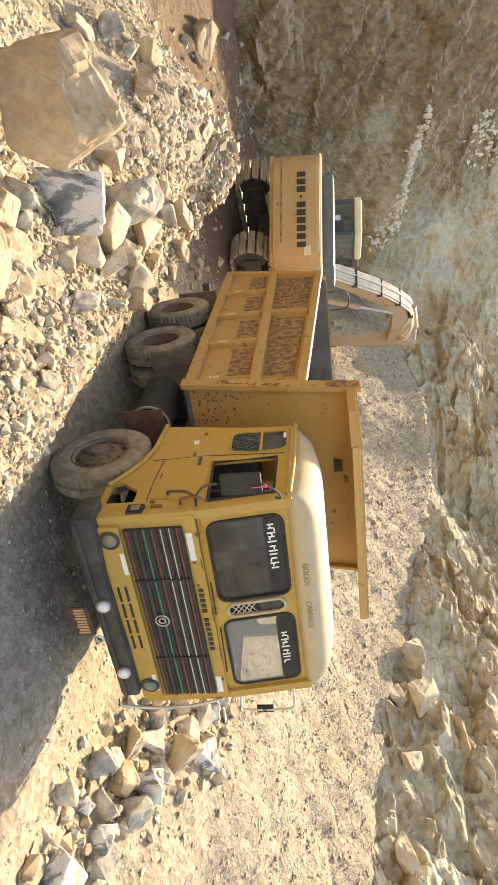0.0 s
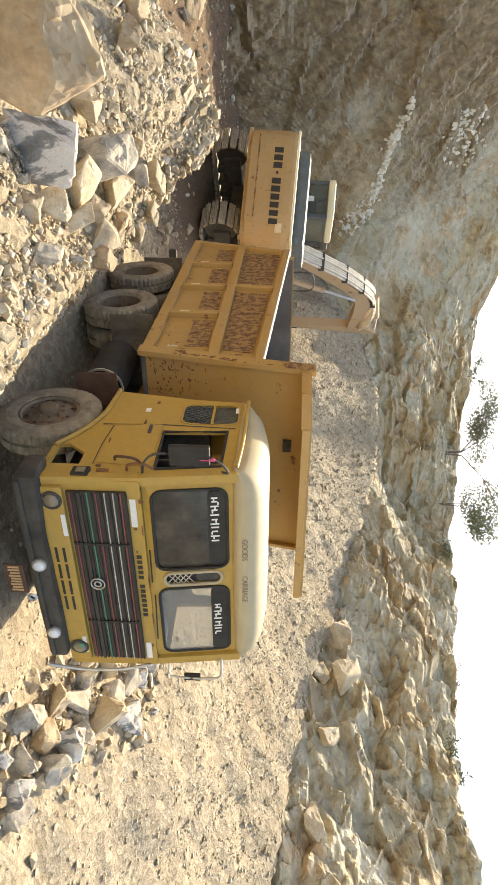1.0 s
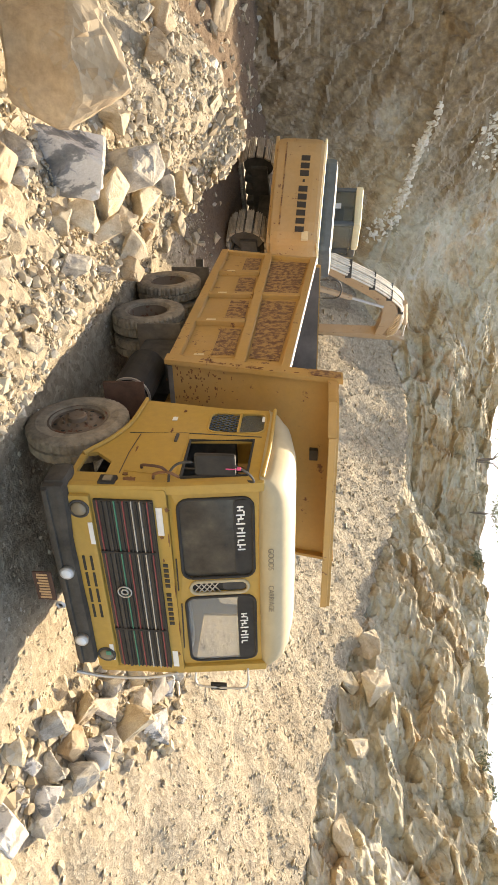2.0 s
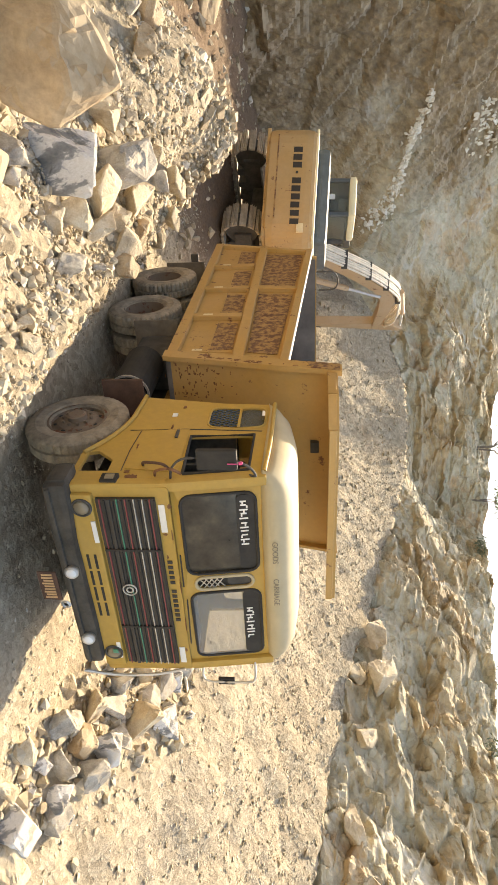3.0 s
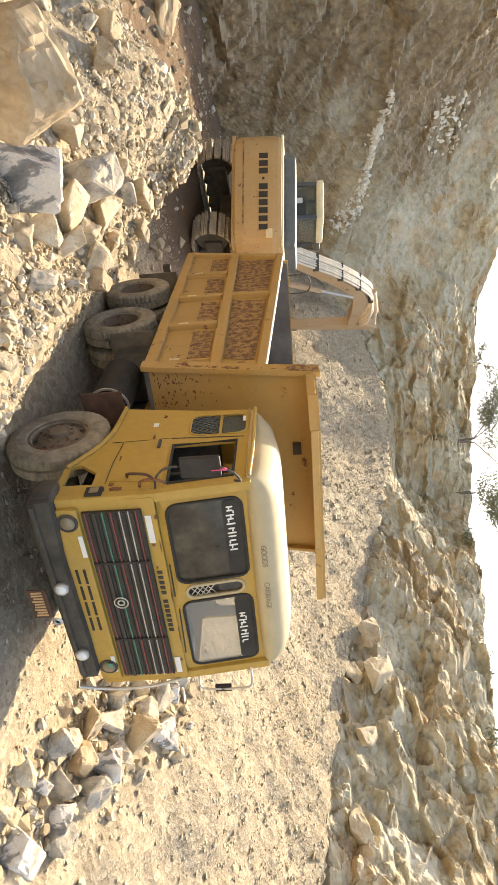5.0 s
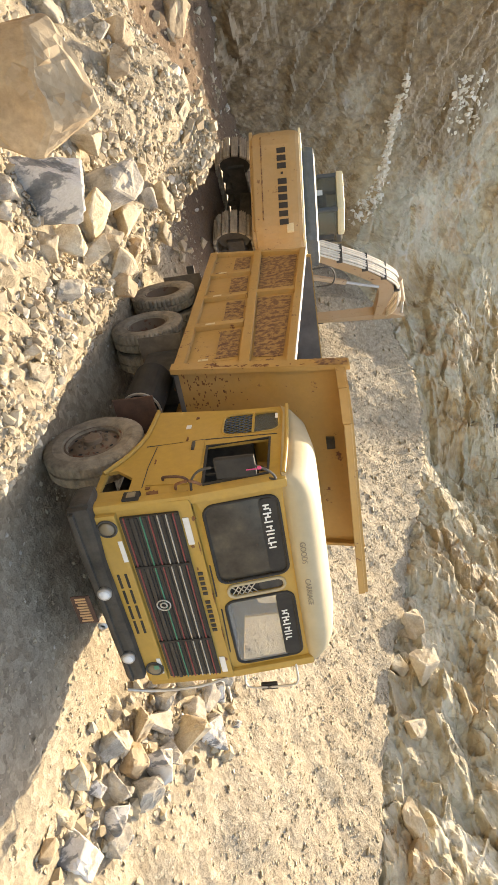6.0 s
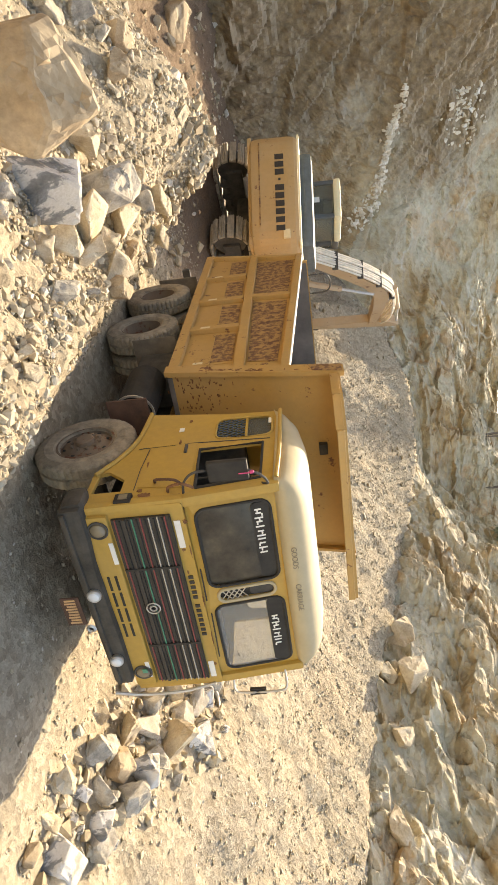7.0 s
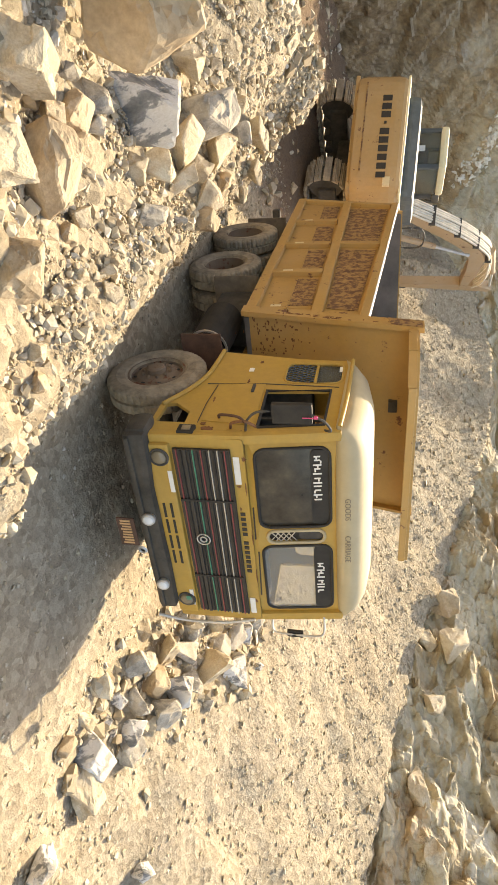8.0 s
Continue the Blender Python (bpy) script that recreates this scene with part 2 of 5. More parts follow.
HOSE = plain("pale_dusty_hose", (0.68, 0.60, 0.47), 0.7)
BOOM = worn_paint("dusty_boom_yellow", (0.42, 0.25, 0.10), (0.2, 0.1, 0.05), amount=0.62, dust=0.5, dust_color=(0.52, 0.40, 0.28))
PINK = plain("pink_ribbon", (0.7, 0.08, 0.2), 0.7)


# ---------------------------------------------------------------- mesh helpers
def rounded(x0, x1, z0, z1, r, n=5):
    pts = []
    for cx, cz, a0 in ((x1 - r, z1 - r, 0), (x0 + r, z1 - r, 90), (x0 + r, z0 + r, 180), (x1 - r, z0 + r, 270)):
        for i in range(n):
            a = radians(a0 + 90 * i / (n - 1))
            pts.append((cx + r * math.cos(a), cz + r * math.sin(a)))
    return pts


def link(name, bm, material, parent=None, label="", smooth=False):
    bmesh.ops.recalc_face_normals(bm, faces=bm.faces)
    me = bpy.data.meshes.new(name)
    bm.to_mesh(me)
    bm.free()
    me.materials.append(material)
    if smooth:
        me.shade_smooth()
    ob = new(name, me)
    if parent is not None:
        ob.parent = parent
    if label:
        tagged(ob, label)
    return ob


def part(name, bm, material, parent, label="", smooth=False):
    return link(name, bm, material, parent, label, smooth)


def box(x0, x1, y0, y1, z0, z1, bevel=0.01, bm=None, m=None):
    b = bmesh.new()
    bmesh.ops.create_cube(b, size=1.0)
    for v in b.verts:
        v.co = Vector(((x0 + x1) / 2 + v.co.x * (x1 - x0), (y0 + y1) / 2 + v.co.y * (y1 - y0), (z0 + z1) / 2 + v.co.z * (z1 - z0)))
    if bevel:
        bmesh.ops.bevel(b, geom=b.edges[:], offset=min(bevel, 0.45 * min(abs(x1 - x0), abs(y1 - y0), abs(z1 - z0))), segments=2, affect="EDGES", profile=0.7)
    if m is not None:
        b.transform(m)
    return join(bm, b)


def join(bm, other):
    if bm is None:
        return other
    tmp = bpy.data.meshes.new("tmp")
    other.to_mesh(tmp)
    other.free()
    bm.from_mesh(tmp)
    bpy.data.meshes.remove(tmp)
    return bm


def beam(p, q, w, h, bevel=0.008, bm=None):
    """A square bar from p to q."""
    p, q = Vector(p), Vector(q)
    d = q - p
    m = Matrix.Translation(p) @ d.to_track_quat("Y", "Z").to_matrix().to_4x4()
    return box(-w / 2, w / 2, 0, d.length, -h / 2, h / 2, bevel, bm, m)


def rod(p, q, r0, r1=None, seg=14, bm=None):
    p, q = Vector(p), Vector(q)
    b = bmesh.new()
    d = q - p
    bmesh.ops.create_cone(b, cap_ends=True, segments=seg, radius1=r0, radius2=r0 if r1 is None else r1, depth=d.length)
    b.transform(Matrix.Translation((p + q) / 2) @ d.to_track_quat("Z", "Y").to_matrix().to_4x4())
    return join(bm, b)


def tube(points, r, bm=None, seg=8):
    """A bent round bar through the points."""
    b = bmesh.new()
    rings = []
    pts = [Vector(p) for p in points]
    for i, p in enumerate(pts):
        d = (pts[min(i + 1, len(pts) - 1)] - pts[max(i - 1, 0)]).normalized()
        q = d.to_track_quat("Z", "Y")
        rings.append([b.verts.new(p + q @ Vector((r * math.cos(2 * math.pi * k / seg), r * math.sin(2 * math.pi * k / seg), 0))) for k in range(seg)])
    for a, c in zip(rings, rings[1:]):
        for k in range(seg):
            b.faces.new((a[k], a[(k + 1) % seg], c[(k + 1) % seg], c[k]))
    b.faces.new(rings[0])
    b.faces.new(rings[-1])
    return join(bm, b)


def arc(points, n=6):
    """Catmull-Rom through the points, to bend a tube smoothly."""
    p = [Vector(q) for q in points]
    p = [2 * p[0] - p[1]] + p + [2 * p[-1] - p[-2]]
    out = []
    for i in range(1, len(p) - 2):
        for k in range(n):
            t = k / n
            a, b, c, d = p[i - 1:i + 3]
            out.append(0.5 * (2 * b + (c - a) * t + (2 * a - 5 * b + 4 * c - d) * t * t + (3 * b - a - 3 * c + d) * t ** 3))
    return out + [p[-2]]


def sheet(outer, holes, place, depth, bm=None, bevel=0.0):
    """A plate cut to an outline, with holes right through it. place maps the plan's two numbers to the world; depth is its thickness as a vector."""
    b = bmesh.new()
    edges = []
    for loop in [outer] + list(holes):
        vs = [b.verts.new(place(*p)) for p in loop]
        edges += [b.edges.new((vs[i], vs[(i + 1) % len(vs)])) for i in range(len(vs))]
    got = bmesh.ops.triangle_fill(b, use_beauty=True, use_dissolve=False, edges=edges)
    faces = [f for f in got["geom"] if isinstance(f, bmesh.types.BMFace)]
    ext = bmesh.ops.extrude_face_region(b, geom=faces, use_keep_orig=True)
    bmesh.ops.translate(b, verts=[v for v in ext["geom"] if isinstance(v, bmesh.types.BMVert)], vec=Vector(depth))
    return join(bm, b)


def lathe(profile, seg, m, bm=None):
    """Turns (radius, along) pairs round the axis z of m."""
    b = bmesh.new()
    rings = [[b.verts.new((r * math.cos(2 * math.pi * k / seg), r * math.sin(2 * math.pi * k / seg), h)) for k in range(seg)] for r, h in profile]
    for a, c in zip(rings, rings[1:]):
        for k in range(seg):
            b.faces.new((a[k], a[(k + 1) % seg], c[(k + 1) % seg], c[k]))
    if profile[0][0] < 0.2:
        b.faces.new(rings[0])
    if profile[-1][0] < 0.2:
        b.faces.new(rings[-1])
    b.transform(m)
    return join(bm, b)


def root(name, m, label, category, group=""):
    ob = new(name)
    ob.matrix_world = m
    ob.empty_display_size = 0.3
    return tagged(ob, label, category, group)


# ---------------------------------------------------------------- the quarry's form
def hashed(ix, iy, iz, seed):
    n = (ix * 374761393 + iy * 668265263 + iz * 1442695041 + seed * 974634777) & 0xFFFFFFFF
    n = ((n ^ (n >> 13)) * 1274126177) & 0xFFFFFFFF
    return ((n ^ (n >> 16)) & 0xFFFF) / 65535.0


def grain(p, seed=0):
    """Smooth value noise in -1..1 at the rows of p."""
    i = np.floor(p).astype(np.int64)
    f = p - i
    f = f * f * (3 - 2 * f)
    out = 0
    for dx in (0, 1):
        for dy in (0, 1):
            for dz in (0, 1):
                w = (f[:, 0] if dx else 1 - f[:, 0]) * (f[:, 1] if dy else 1 - f[:, 1]) * (f[:, 2] if dz else 1 - f[:, 2])
                out = out + w * hashed(i[:, 0] + dx, i[:, 1] + dy, i[:, 2] + dz, seed)
    return out * 2 - 1


def fractal(p, octaves, seed=0, gain=0.5):
    out, a = 0, 1.0
    for k in range(octaves):
        out = out + a * grain(p * 2.0 ** k, seed + k)
        a *= gain
    return out


def blocks(p, seed=0):
    """Broken rock: every cell has a height and a tilt of its own. Returns height and the distance to the joint."""
    i = np.floor(p).astype(np.int64)
    best = np.full(len(p), 9.0)
    second = np.full(len(p), 9.0)
    val = np.zeros(len(p))
    for dx in (-1, 0, 1):
        for dy in (-1, 0, 1):
            for dz in (-1, 0, 1):
                c = i + np.array((dx, dy, dz))
                h = [hashed(c[:, 0], c[:, 1], c[:, 2], seed + k) for k in range(7)]
                d = p - c - np.stack(h[:3], 1)
                dist = (d * d).sum(1)
                v = (h[3] * 2 - 1) * 0.6 + d[:, 0] * (h[4] - 0.5) * 1.6 + d[:, 1] * (h[5] - 0.5) * 1.6 + d[:, 2] * (h[6] - 0.5) * 1.6
                near = dist < best
                second = np.where(near, best, np.minimum(second, dist))
                val = np.where(near, v, val)
                best = np.where(near, dist, best)
    return val, np.sqrt(second) - np.sqrt(best)


# foot of the quarry face: x, y, height of the foot, height of the top, how far the top stands back
FOOT = np.array([(-17, -14, 1.2, 9, 5), (-14, 0, 1.0, 11, 5), (-11, 9, 1.0, 14, 5), (-7, 15.2, 1.0, 16, 5.0), (-3, 18.3, 1.0, 15, 5),
                 (1.5, 20.9, 2.6, 13.6, 5.4), (4.6, 20.8, 5.5, 12.2, 5.6), (7.2, 18.2, 6.5, 10.9, 5.0), (8.6, 15.2, 6.2, 9.8, 4.0), (9.0, 12.6, 5.6, 9.2, 3.2),
                 (9.25, 9, 4.65, 8.25, 3), (9.1, 7, 3.9, 7.85, 3), (9.05, 4.5, 3.4, 7.6, 3.3), (9.1, 1.5, 2.85, 8.2, 4.2), (10.5, -5, 2.2, 9.2, 5), (15, -16, 1.6, 7, 4)], float)


def dense_foot(step):
    seg = np.hypot(*np.diff(FOOT[:, :2], axis=0).T)
    s = np.r_[0, np.cumsum(seg)]
    n = int(s[-1] / step)
    u = np.linspace(0, s[-1], n)
    out = np.stack([np.interp(u, s, FOOT[:, k]) for k in range(5)], 1)
    k = max(3, int(1.6 / step)) | 1
    pad = np.pad(out, ((k // 2, k // 2), (0, 0)), mode="edge")
    return np.stack([np.convolve(pad[:, j], np.ones(k) / k, "valid") for j in range(5)], 1), u


LINE, ALONG = dense_foot(0.25)
TAN = np.gradient(LINE[:, :2], axis=0)
TAN /= np.hypot(*TAN.T)[:, None]
OUT = np.stack([-TAN[:, 1], TAN[:, 0]], 1)      # points out of the pit


def bump_at(x, y, cx, cy, rx, ry, h):
    return h * np.exp(-(((x - cx) / rx) ** 2 + ((y - cy) / ry) ** 2))


def land(x, y):
    """Height of the ground."""
    x, y = np.asarray(x, float), np.asarray(y, float)
    near = np.full(x.shape, 1e9)
    which = np.zeros(x.shape, int)
    for k in range(0, len(LINE), 2):
        d = (x - LINE[k, 0]) ** 2 + (y - LINE[k, 1]) ** 2
        m = d < near
        near[m], which[m] = d[m], k
    dx, dy = x - LINE[which, 0], y - LINE[which, 1]
    side = dx * OUT[which, 0] + dy * OUT[which, 1]
    spot = np.clip(which + (dx * TAN[which, 0] + dy * TAN[which, 1]) / 0.25, 0, len(LINE) - 1)
    d = np.sqrt(near)
    d = np.where(d < 12, np.maximum(np.abs(side), d - 0.3), d)
    foot, top, back = (np.interp(spot, np.arange(len(LINE)), LINE[:, k]) for k in (2, 3, 4))
    reach = np.where(x > 2, 7.2, 6.0)
    f = np.clip(1 - d / reach, 0, 1)
    inside = foot * f ** 1.25
    # the rubble mound on which the camera stands, and low swells
    mound = bump_at(x, y, -6.3, -5.0, 3.4, 4.5, 1.5) + bump_at(x, y, -4.1, 6.3, 1.3, 2.2, 1.2) + bump_at(x, y, -4.4, 0.4, 1.5, 2.6, 0.45)
    mound = mound + bump_at(x, y, -1.85, 6.4, 0.5, 1.0, 0.3) + bump_at(x, y, -1.0, 12.5, 5.5, 4.0, 0.75) + bump_at(x, y, -2.95, 7.1, 0.9, 0.8, 1.05)
    mound = mound + bump_at(x, y, 4.6, 1.6, 1.3, 1.8, 0.15)
    # the cleared lane's bank, which falls off slowly under the heap
    mound = mound + 0.74 * np.exp(-((x + 1.85) / np.where(x < -1.85, 1.7, 0.42)) ** 2) * np.clip((y + 3.4) / 1.5, 0, 1) * np.clip((6.4 - y) / 1.5, 0, 1)
    inside = np.maximum(inside, 0) + mound
    p = np.stack([x, y, x * 0], -1).reshape(-1, 3)
    rough = (0.10 * fractal(p * 0.55, 3, 5) + 0.035 * fractal(p * 2.6, 3, 9)).reshape(x.shape)
    rough = rough + (0.09 * fractal(p * 0.9 + 5, 3, 17)).reshape(x.shape) * np.clip((x - 2) / 2, 0, 1)
    track = np.clip((np.maximum(np.abs(x) - 1.1, 0) + np.maximum(np.maximum(-1.5 - y, y - 6.8), 0)) / 1.2, 0.0, 1)
    pad = np.clip(1.6 - np.hypot(x + 0.2, y - 12.35) / 2.6, 0, 1)
    inside = inside * (1 - pad) + (0.98 - 0.07 * ((x + 0.2) * 0.77 - (y - 12.35) * 0.62)) * pad
    rough = rough * (1 - 0.85 * pad)
    inside = inside * track + rough * (0.12 + 0.88 * track)
    out = np.where(side > 0.9, top - 0.5 + 0.02 * np.minimum(d, 60) + rough, inside)
    blend = np.clip((side - 0.9 * back) / (0.3 * back), 0, 1)
    rise = foot - 0.6 + (top - 0.4 - foot + 0.6) * blend
    return np.where(side > 0, np.where(blend < 1, rise, out), inside)


def axis(lo, hi, step, far):
    mid = np.arange(lo, hi + step / 2, step)
    grow = step * 1.28 ** np.arange(1, 40)
    up = hi + np.cumsum(grow)
    up = up[up < far]
    down = lo - np.cumsum(grow)
    return np.r_[down[down > -far][::-1], mid, up]


def grid_mesh(name, verts, nu, nv, material, smooth=True):
    idx = np.arange(nu * nv).reshape(nu, nv)
    quads = np.stack([idx[:-1, :-1], idx[1:, :-1], idx[1:, 1:], idx[:-1, 1:]], -1).reshape(-1, 4)
    me = bpy.data.meshes.new(name)
    me.from_pydata(verts.tolist(), [], quads.tolist())
    me.materials.append(material)
    if smooth:
        me.shade_smooth()
    return new(name, me)


def build_ground():
    xs, ys = axis(-6.5, 10.0, 0.085, 700), axis(-5.0, 20.0, 0.085, 700)
    X, Y = np.meshgrid(xs, ys, indexing="ij")
    Z = land(X, Y)
    p = np.stack([X, Y, Z], -1).reshape(-1, 3)
    near = np.clip((30 - np.hypot(p[:, 0], p[:, 1] - 7)) / 10, 0, 1)
    quiet = np.clip((np.maximum(np.abs(p[:, 0]) - 1.3, 0) + np.maximum(np.maximum(-2.5 - p[:, 1], p[:, 1] - 6.8), 0)) / 1.0, 0.85, 1)
    heap = np.clip((-1.5 - p[:, 0]) / 0.6, 0, 1) + 0.15 * np.clip((p[:, 0] - 2) / 2, 0, 1)
    v, gap = blocks(p * 4.2, 31)
    fine, _ = blocks(p * 9.5, 57)
    p[:, 2] += near * quiet * (np.clip(v, -0.2, 1) * (0.03 + 0.04 * heap) + (0.035 + 0.015 * heap) * np.clip(fine, -0.4, 1))
    ground = grid_mesh("ground", p, len(xs), len(ys), DIRT)
    return tagged(ground, "dusty tan quarry floor of dirt and crushed stone", "ground", kind="structure")


def build_wall():
    line, u = dense_foot(0.065)
    keep = (line[:, 1] > -6)
    line, u = line[keep], u[keep]
    tan = np.gradient(line[:, :2], axis=0)
    tan /= np.hypot(*tan.T)[:, None]
    k = 43
    tan = np.stack([np.convolve(np.pad(tan[:, j], k // 2, mode="edge"), np.ones(k) / k, "valid") for j in (0, 1)], 1)
    out = np.stack([-tan[:, 1], tan[:, 0]], 1)
    nv = 190
    t = np.linspace(-0.12, 1.12, nv)
    T = np.clip(t, 0, 1)
    lean = T ** 1.25
    P = np.zeros((len(line), nv, 3))
    low, top, back = line[:, 2], line[:, 3], line[:, 4]
    P[:, :, 0] = line[:, None, 0] + out[:, None, 0] * (back[:, None] * lean + np.maximum(t - 1, 0) * 30)
    P[:, :, 1] = line[:, None, 1] + out[:, None, 1] * (back[:, None] * lean + np.maximum(t - 1, 0) * 30)
    P[:, :, 2] = low[:, None] + (top - low)[:, None] * np.minimum(t, 1)
    p = P.reshape(-1, 3)
    tilt = p @ np.array([[0.8, 0.1, 0.35], [-0.2, 0.9, 0.2], [-0.45, 0.1, 0.85]])
    def pieces(scale, shift, seed, soft):
        v, gap = blocks((tilt if seed % 2 else turned) * np.array(scale) + shift + warp, seed)
        return 1.5 * v * np.clip(gap / soft, 0, 1)

    turned = p @ np.array([[0.55, -0.6, 0.5], [0.7, 0.7, 0.1], [-0.45, 0.35, 0.8]])
    warp = 0.12 * np.stack([fractal(p * 0.9 + k * 11, 3, 80 + k) for k in range(3)], 1)
    big = fractal(p * 0.22, 4, 40)
    small = fractal(p * 3.2, 4, 60)
    right = np.clip((p[:, 0] - 4) / 4, 0, 1)
    d = (0.55 - 0.15 * right) * big + (0.2 + 0.14 * right) * pieces((0.42, 0.42, 0.7), 0, 3, 0.12) + (0.07 + 0.12 * right) * pieces((1.1, 0.8, 1.3), 7, 14, 0.1)
    d = d + (0.05 + 0.05 * right) * pieces((2.2, 2.6, 2.2), 3, 23, 0.12) + (0.02 + 0.02 * right) * pieces((5, 4, 6), 5, 34, 0.16) + 0.04 * small
    # a ledge that climbs the back of the face
    u_at = p[:, 0]
    crest = np.interp(u_at, [-5.0, -2.7, -1.6, 0.1, 0.9, 1.8, 3.0], [7.4, 6.85, 6.45, 6.1, 5.8, 5.0, 4.3])
    d = d + np.where((p[:, 1] > 14) & (u_at > -5) & (u_at < 3), 0.42 * np.clip(1 - (p[:, 2] - crest) / 0.12, 0, 1) * np.exp(-np.clip(crest - p[:, 2], 0, 9) / 0.7), 0)
    # a hollow in the face behind the truck, in its own shade
    d = d - bump_at(p[:, 1], p[:, 2], 16.2, 7.8, 2.2, 1.3, 1.9) * (p[:, 0] > 6)
    nrm = np.repeat(np.c_[out, np.full(len(out), -0.2)], nv, axis=0)
    nrm /= np.linalg.norm(nrm, axis=1)[:, None]
    p = p - nrm * d[:, None]
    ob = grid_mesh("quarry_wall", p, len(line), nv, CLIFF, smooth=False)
    return tagged(ob, "broken brown and grey rock face of the quarry", "rock face", kind="structure")


build_ground()
quarry_wall = build_wall()


# ---------------------------------------------------------------- the tipper truck
truck = root("tipper_truck", pose(0, 0, 0, 0, 0.8, 0), "worn yellow tipper truck with an empty rust-scraped body", "truck")


def side_place(x):
    return lambda y, z: (x, y, z)


def flat_front(y0):
    return lambda x, z: (x, y0, z)


def screen_y(z):
    return 0.02 + (z - 1.68) * 0.14


def screen_place(x, z):
    return (x, screen_y(z) + 0.05 * max(0, abs(x) - 0.75) ** 2 / 0.16, z)


def build_cab():
    outline = [(0.03, 0.80), (0.03, 1.68), (0.15, 2.50), (1.43, 2.52), (1.47, 2.0), (1.62, 1.16), (1.32, 1.14), (1.12, 1.12), (0.94, 1.07), (0.78, 1.0), (0.65, 0.92), (0.52, 0.80)]
    window = [(0.17, 1.79), (0.245, 2.36), (0.84, 2.37), (0.81, 1.77)]
    quarter = rounded(0.97, 1.36, 1.9, 2.46, 0.09)
    step = [(0.22, 0.85), (0.22, 1.12), (0.40, 1.12), (0.55, 0.95), (0.53, 0.86)]
    near_side = sheet(outline, [window, quarter, step], side_place(-1.15), (0.035, 0, 0))
    far_side = sheet(outline, [window, quarter], side_place(1.115), (0.035, 0, 0))
    # front, lower half and the windscreen frame
    nose = sheet(rounded(-1.13, 1.13, 0.84, 1.69, 0.03), [], flat_front(0.0), (0, 0.03, 0))
    left, right = rounded(-1.0, -0.12, 1.77, 2.42, 0.09), rounded(0.12, 1.0, 1.77, 2.42, 0.09)
    vent = rounded(-0.075, 0.075, 1.83, 2.36, 0.07)
    frame_outline = [(-1.15 + 2.3 * i / 12, 1.69) for i in range(13)] + [(1.15 - 2.3 * i / 12, 2.52) for i in range(13)]
    bm = sheet(frame_outline, [left, right, vent], screen_place, (0, 0.035, 0))
    # rear wall with a window, and the floor
    rear = sheet([(-1.12, 1.16), (1.12, 1.16), (1.12, 2.52), (-1.12, 2.52)], [rounded(-0.5, 0.5, 1.85, 2.35, 0.06)], lambda x, z: (x, 1.6 - (z - 1.16) * 0.125, z), (0, -0.03, 0))
    floor_plate = box(-1.12, 1.12, 0.05, 1.55, 1.12, 1.16, 0.0)
    cab = part("cab", bm, YELLOW, truck, "dull yellow cab with chipped paint")
    part("side_panel", near_side, YELLOW, cab)
    part("side_panel", far_side, YELLOW, cab)
    part("nose_panel", nose, YELLOW, cab)
    part("rear_panel", rear, YELLOW, cab)
    part("cab_floor", floor_plate, CHASSIS, cab)
    for x in (-1.115, 1.115):       # rounded corner posts
        part("corner_post", beam((x, 0.035, 0.82), (x, 0.06, 1.7), 0.10, 0.10, 0.035), YELLOW, cab)
        part("corner_post", beam((x, 0.06, 1.68), (x, 0.17, 2.52), 0.10, 0.10, 0.035), YELLOW, cab)
    # raised seam along the lower edge and over the arch
    lip = [(-1.165, y, z) for y, z in [(1.62, 1.17), (1.32, 1.15), (1.12, 1.13), (0.94, 1.08), (0.78, 1.01), (0.65, 0.93), (0.5, 0.83)]]
    part("wheel_arch", tube(arc(lip), 0.022), YELLOW, cab)
    # doors
    door = [(0.25, 1.27), (0.20, 1.74), (0.93, 1.74), (0.93, 1.55), (0.86, 1.28)]
    for x, d in ((-1.158, 0.006), (1.152, 0.006)):
        part("door", sheet(door, [], side_place(x), (d, 0, 0)), YELLOW, cab)
    part("door_handle", box(-1.175, -1.155, 0.76, 0.90, 1.62, 1.65, 0.008), CHASSIS, cab)
    part("door_seam", tube([(-1.153, 0.92, 1.16), (-1.153, 0.94, 1.7), (-1.153, 0.9, 2.44)], 0.005), CHASSIS, cab)
    part("door_seam", tube([(-1.153, 0.22, 1.24), (-1.153, 0.55, 1.24), (-1.153, 0.90, 1.27)], 0.004), CHASSIS, cab)
    part("gutter", tube(arc([(-1.17, 0.2, 2.50), (-1.18, 0.7, 2.53), (-1.17, 1.42, 2.54)]), 0.02), YELLOW, cab)
    # white reflector stickers and rust spots on the flank
    for y, z, w, h in ((1.22, 1.52, 0.07, 0.05), (1.25, 2.42, 0.10, 0.03)):
        part("sticker", box(-1.156, -1.151, y - w / 2, y + w / 2, z, z + h, 0.0), WHITE, cab, "peeling white reflector sticker")
    # roof: pressed, cream, with a bulging visor
    prof = [(0.10, 2.47), (0.06, 2.53), (0.065, 2.62), (0.12, 2.695), (0.26, 2.75), (0.55, 2.78), (1.0, 2.775), (1.3, 2.725), (1.42, 2.65), (1.46, 2.50)]
    rm = bmesh.new()
    n = 60
    rows = []
    for y, z in prof:
        row = []
        for i in range(n + 1):
            u = -1 + 2 * i / n
            k = (1 - abs(u) ** 11) ** 0.8 if abs(u) < 1 else 0.0
